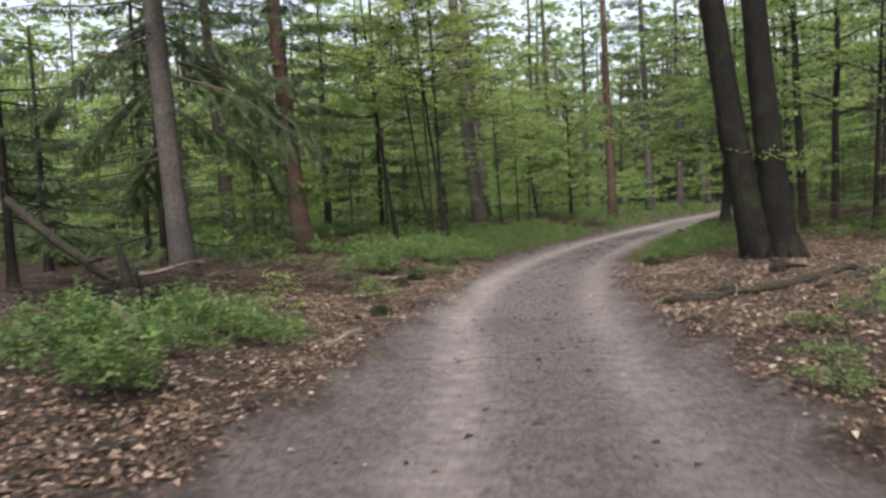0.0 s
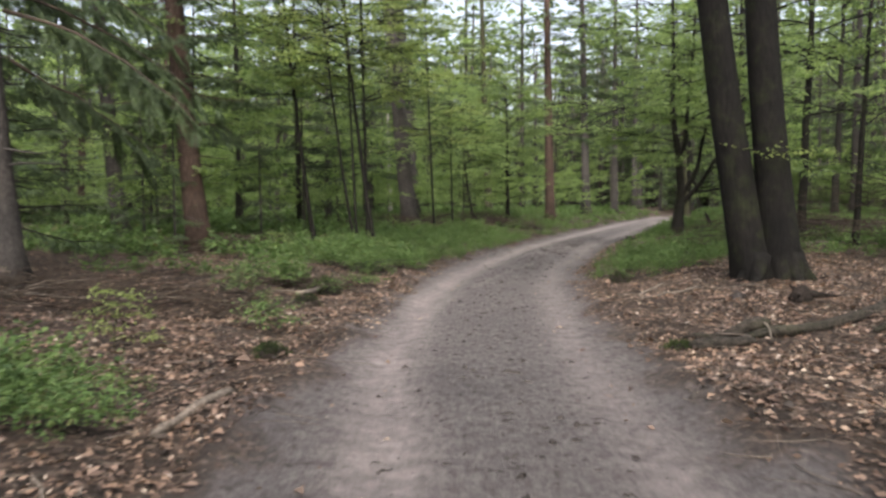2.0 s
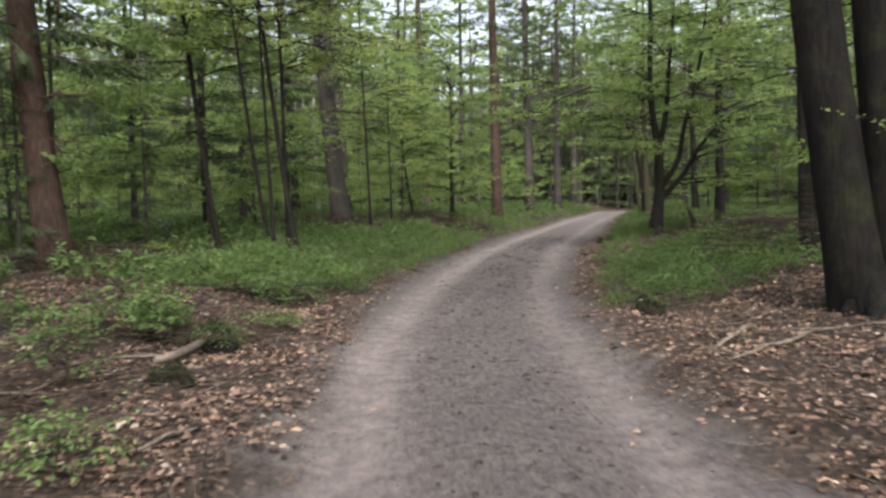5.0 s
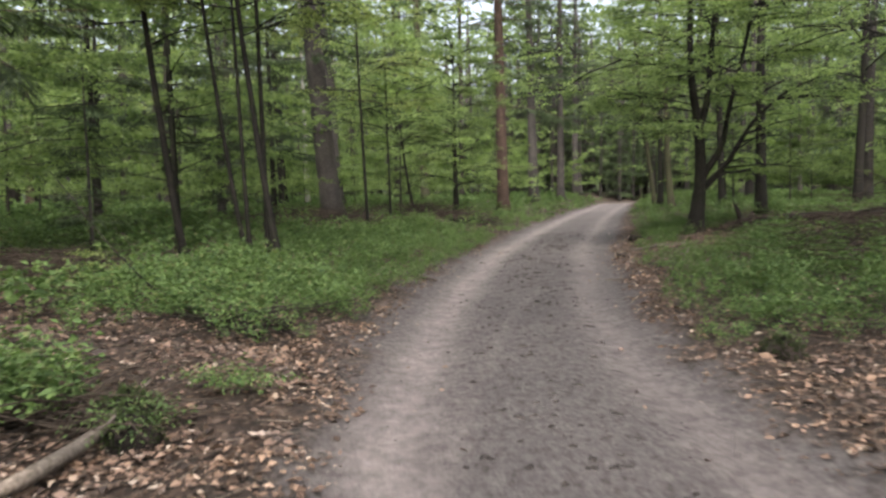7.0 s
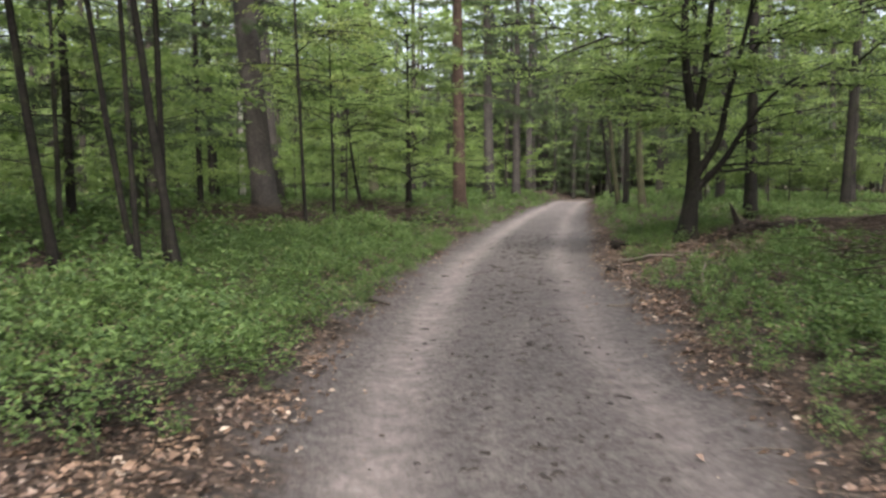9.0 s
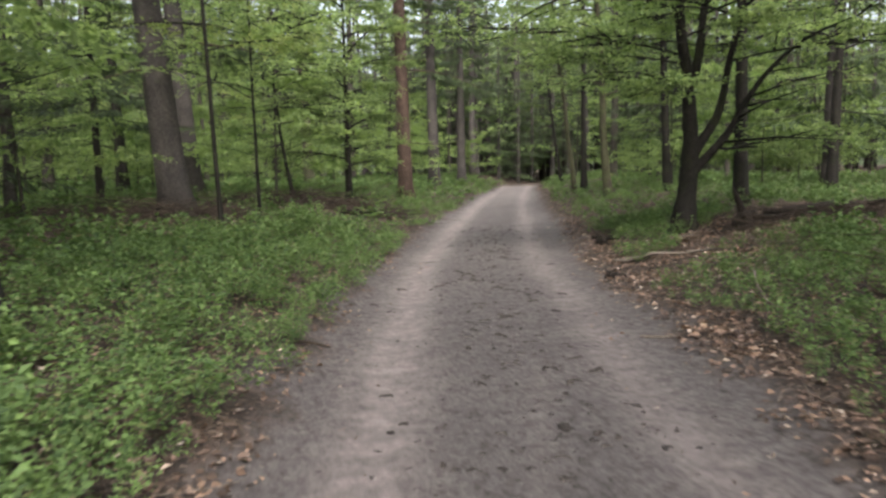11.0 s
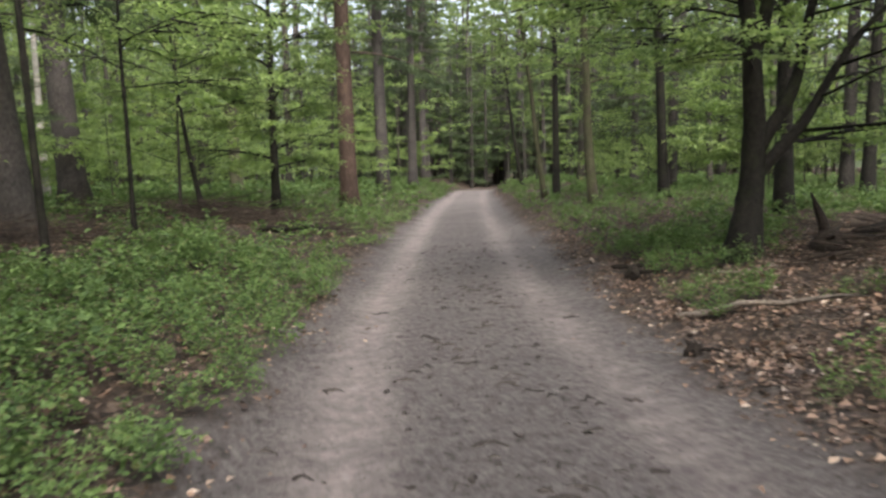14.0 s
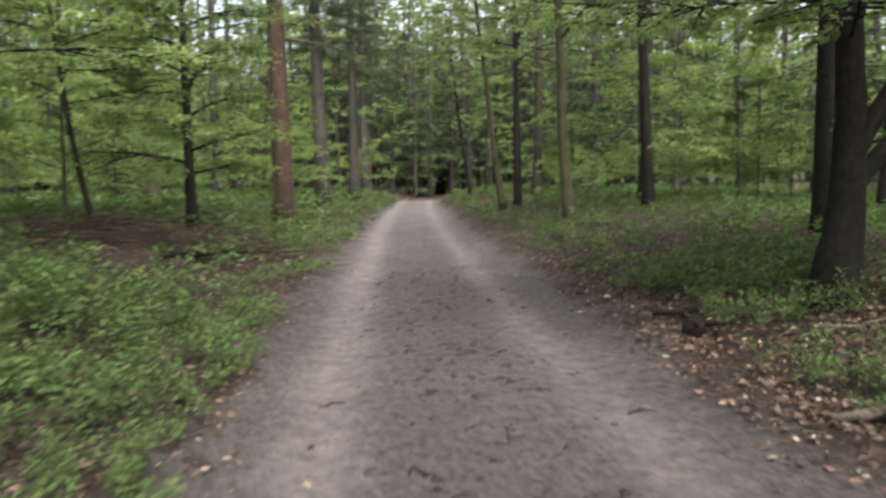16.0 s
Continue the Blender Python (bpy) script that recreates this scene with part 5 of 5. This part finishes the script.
def moss_cushion(x, y, wide, high, seed, label, moss=True):
    """A low uneven lump of soil, with short dense shoots of moss on it or bare."""
    rng = np.random.default_rng(seed)
    rings, sides = 6, 14
    e = np.linspace(0, 1, rings)[:, None]
    a = np.linspace(0, 2 * math.pi, sides, endpoint=False)[None]
    r = wide / 2 * np.cos(e * math.pi / 2 * 0.98) * (1 + 0.18 * np.sin(3 * a + seed) + 0.1 * np.sin(5 * a - seed))
    px, py = x + r * np.cos(a), y + 0.8 * r * np.sin(a)
    px, py = px + 0.05 * wide * rng.normal(0, 1, px.shape), py + 0.05 * wide * rng.normal(0, 1, px.shape)
    pz = ground_z(px, py) - 0.02 + high * np.sin(e * math.pi / 2) * (1 + 0.16 * rng.normal(0, 1, (rings, sides)))
    v = np.stack([px, py, pz], -1).reshape(-1, 3)
    i, j = np.meshgrid(np.arange(rings - 1), np.arange(sides), indexing="ij")
    k = (j + 1) % sides
    q = np.stack([i * sides + j, i * sides + k, (i + 1) * sides + k, (i + 1) * sides + j], -1).reshape(-1, 4)
    kind_name = "moss_cushion" if moss else "soil_lump"
    thing = new(kind_name, mesh_of(kind_name, v, q, ROTTEN if moss else CLOD))
    if not moss:
        return tagged(thing, label, "soil lump")
    n = 700
    f, g = rng.uniform(0, rings - 1, n), rng.integers(0, sides, n)
    at = v.reshape(rings, sides, 3)[f.astype(int), g] + rng.normal(0, 0.012, (n, 3))
    way = unit(at - np.array([x, y, float(ground_z(x, y)) - 0.1]) + rng.normal(0, 0.08, (n, 3)))
    shoots = leaves(at, way, unit(rng.normal(0, 1, (n, 3))), rng.uniform(0.02, 0.045, n), 0.012)
    part("moss_tuft", mesh_of("moss_tuft", *shoots, MOSS, True), thing, "dense dark green moss")["kind"] = "stuff"
    return tagged(thing, label, "moss")


for seed, x, y, wide, high in ((1, -1.98, 10.4, 0.3, 0.1), (2, -2.14, 15.05, 0.34, 0.16), (3, -2.2, 13.5, 0.36, 0.13), (4, -2.25, 15.35, 0.35, 0.2), (5, 2.02, 10.62, 0.26, 0.07), (6, 2.75, 16.6, 0.35, 0.14)):
    moss_cushion(x, y, wide, high, seed, "dark green moss cushion on the leafy soil")
for seed, x, y, wide, high in ((11, 1.6, 8.7, 0.2, 0.07), (12, 1.9, 9.4, 0.12, 0.04), (14, 3.62, 13.35, 0.28, 0.09), (18, -2.15, 12.7, 0.2, 0.06), (21, 4.3, 24.9, 0.18, 0.06)):
    moss_cushion(x, y, wide, high, seed, "bare dark lump of soil among dead leaves", False)


SEEDLING = "pale seedlings beside the track"
for seed, x, y, h in ((61, -2.95, 13.4, 0.55), (62, -3.4, 10.2, 0.6), (63, -3.5, 14.5, 0.4), (64, -4.0, 19.8, 0.6), (65, -2.3, 11.6, 0.3), (66, 4.4, 9.3, 0.4), (79, -2.16, 15.22, 0.28), (81, -2.22, 15.1, 0.2), (67, -1.82, 16.0, 0.2), (69, -1.58, 15.95, 0.16), (73, 2.4, 6.2, 0.2), (75, 2.72, 7.4, 0.22), (77, 2.2, 5.6, 0.18)):
    named(broadleaf("seedling", seed, h / 0.55, 0.012, (0.1, 0), 0.12, 0.5, MOSSY_BARK, (OAK_LEAF, BILBERRY_LEAF)[seed % 2], 8, 4, 2, 6, 0.085, 0.03, 5), x, y, "small leafy seedling with pale green leaves", "seedling", SEEDLING).matrix_basis @= Matrix.Scale(0.4 if h < 0.3 else 0.55, 4)
stick("dead_stem", -3.1, 19.4, -4.6, 20.3, 0.009, 0.006, "thin dead stem leaning over the bilberry", LOG_BARK, (0.1, 1.5), 1, 24)
stick("fallen_branch", 3.5, 14.8, 4.4, 14.4, 0.012, 0.008, "thin bleached twig among leaves", DEAD_WOOD, (0.02, 0.06), 2, 25)


def brush(name, bx, by, rx, ry, count, high, label, mat, seed):
    """A heap of thin dead twigs."""
    rng = np.random.default_rng(seed)
    twigs = []
    for _ in range(count):
        a, r = rng.uniform(0, 6.283), math.sqrt(rng.uniform())
        x, y = bx + rx * r * math.cos(a), by + ry * r * math.sin(a)
        z = float(ground_z(x, y)) + rng.uniform(0.0, high) * (1 - r * 0.7)
        line = limb_line(np.array([x, y, z]), rng.uniform(0, 6.283), rng.uniform(-0.1, 0.45), rng.uniform(0.3, 1.2), rng, 4, 0.3)
        twigs.append(tube(line, np.linspace(rng.uniform(0.004, 0.012), 0.003, 4), 3))
    tagged(new(name, mesh_of(name, *joined(twigs), mat)), label, "brushwood", kind="stuff")


brush("brushwood", 1.3, 36.6, 2.6, 1.0, 650, 0.45, "brown heap of dead twigs under the young beech", DARK_TWIG, 31)
brush("brushwood", -2.4, 32.0, 2.6, 2.2, 700, 0.5, "dark dead brush round the big spruce", DARK_TWIG, 32)
brush("brushwood", -5.2, 12.6, 2.6, 1.4, 700, 0.22, "dark tangle of fallen spruce twigs", DARK_TWIG, 33)
brush("brushwood", -2.6, 15.3, 0.5, 0.35, 140, 0.22, "small dark heap of twigs beside the track", DARK_TWIG, 34)
brush("brushwood", 11.0, 28.2, 3.6, 1.2, 500, 0.3, "dark dead twigs along the rotten log", DARK_TWIG, 35)
brush("brushwood", -6.2, 10.7, 1.3, 0.7, 320, 0.5, "grey tangle of dead twigs under the propped branch", LOG_BARK, 38)
# dark twigs put in a bilberry gap, standing in for shade under young trees
brush("brushwood", -5.8, 21.6, 1.6, 1.5, 420, 0.5, "tangle of dead twigs that darkens the ground under young trees", DARK_TWIG, 39)
brush("brushwood", -1.95, 18.35, 0.5, 0.35, 90, 0.14, "small grey heap of twigs at the bilberry's edge", LOG_BARK, 37)
brush("brushwood", 9.5, 20.5, 4.5, 3.2, 1200, 2.2, "thin bare twigs of a scrubby thicket", DARK_TWIG, 36)
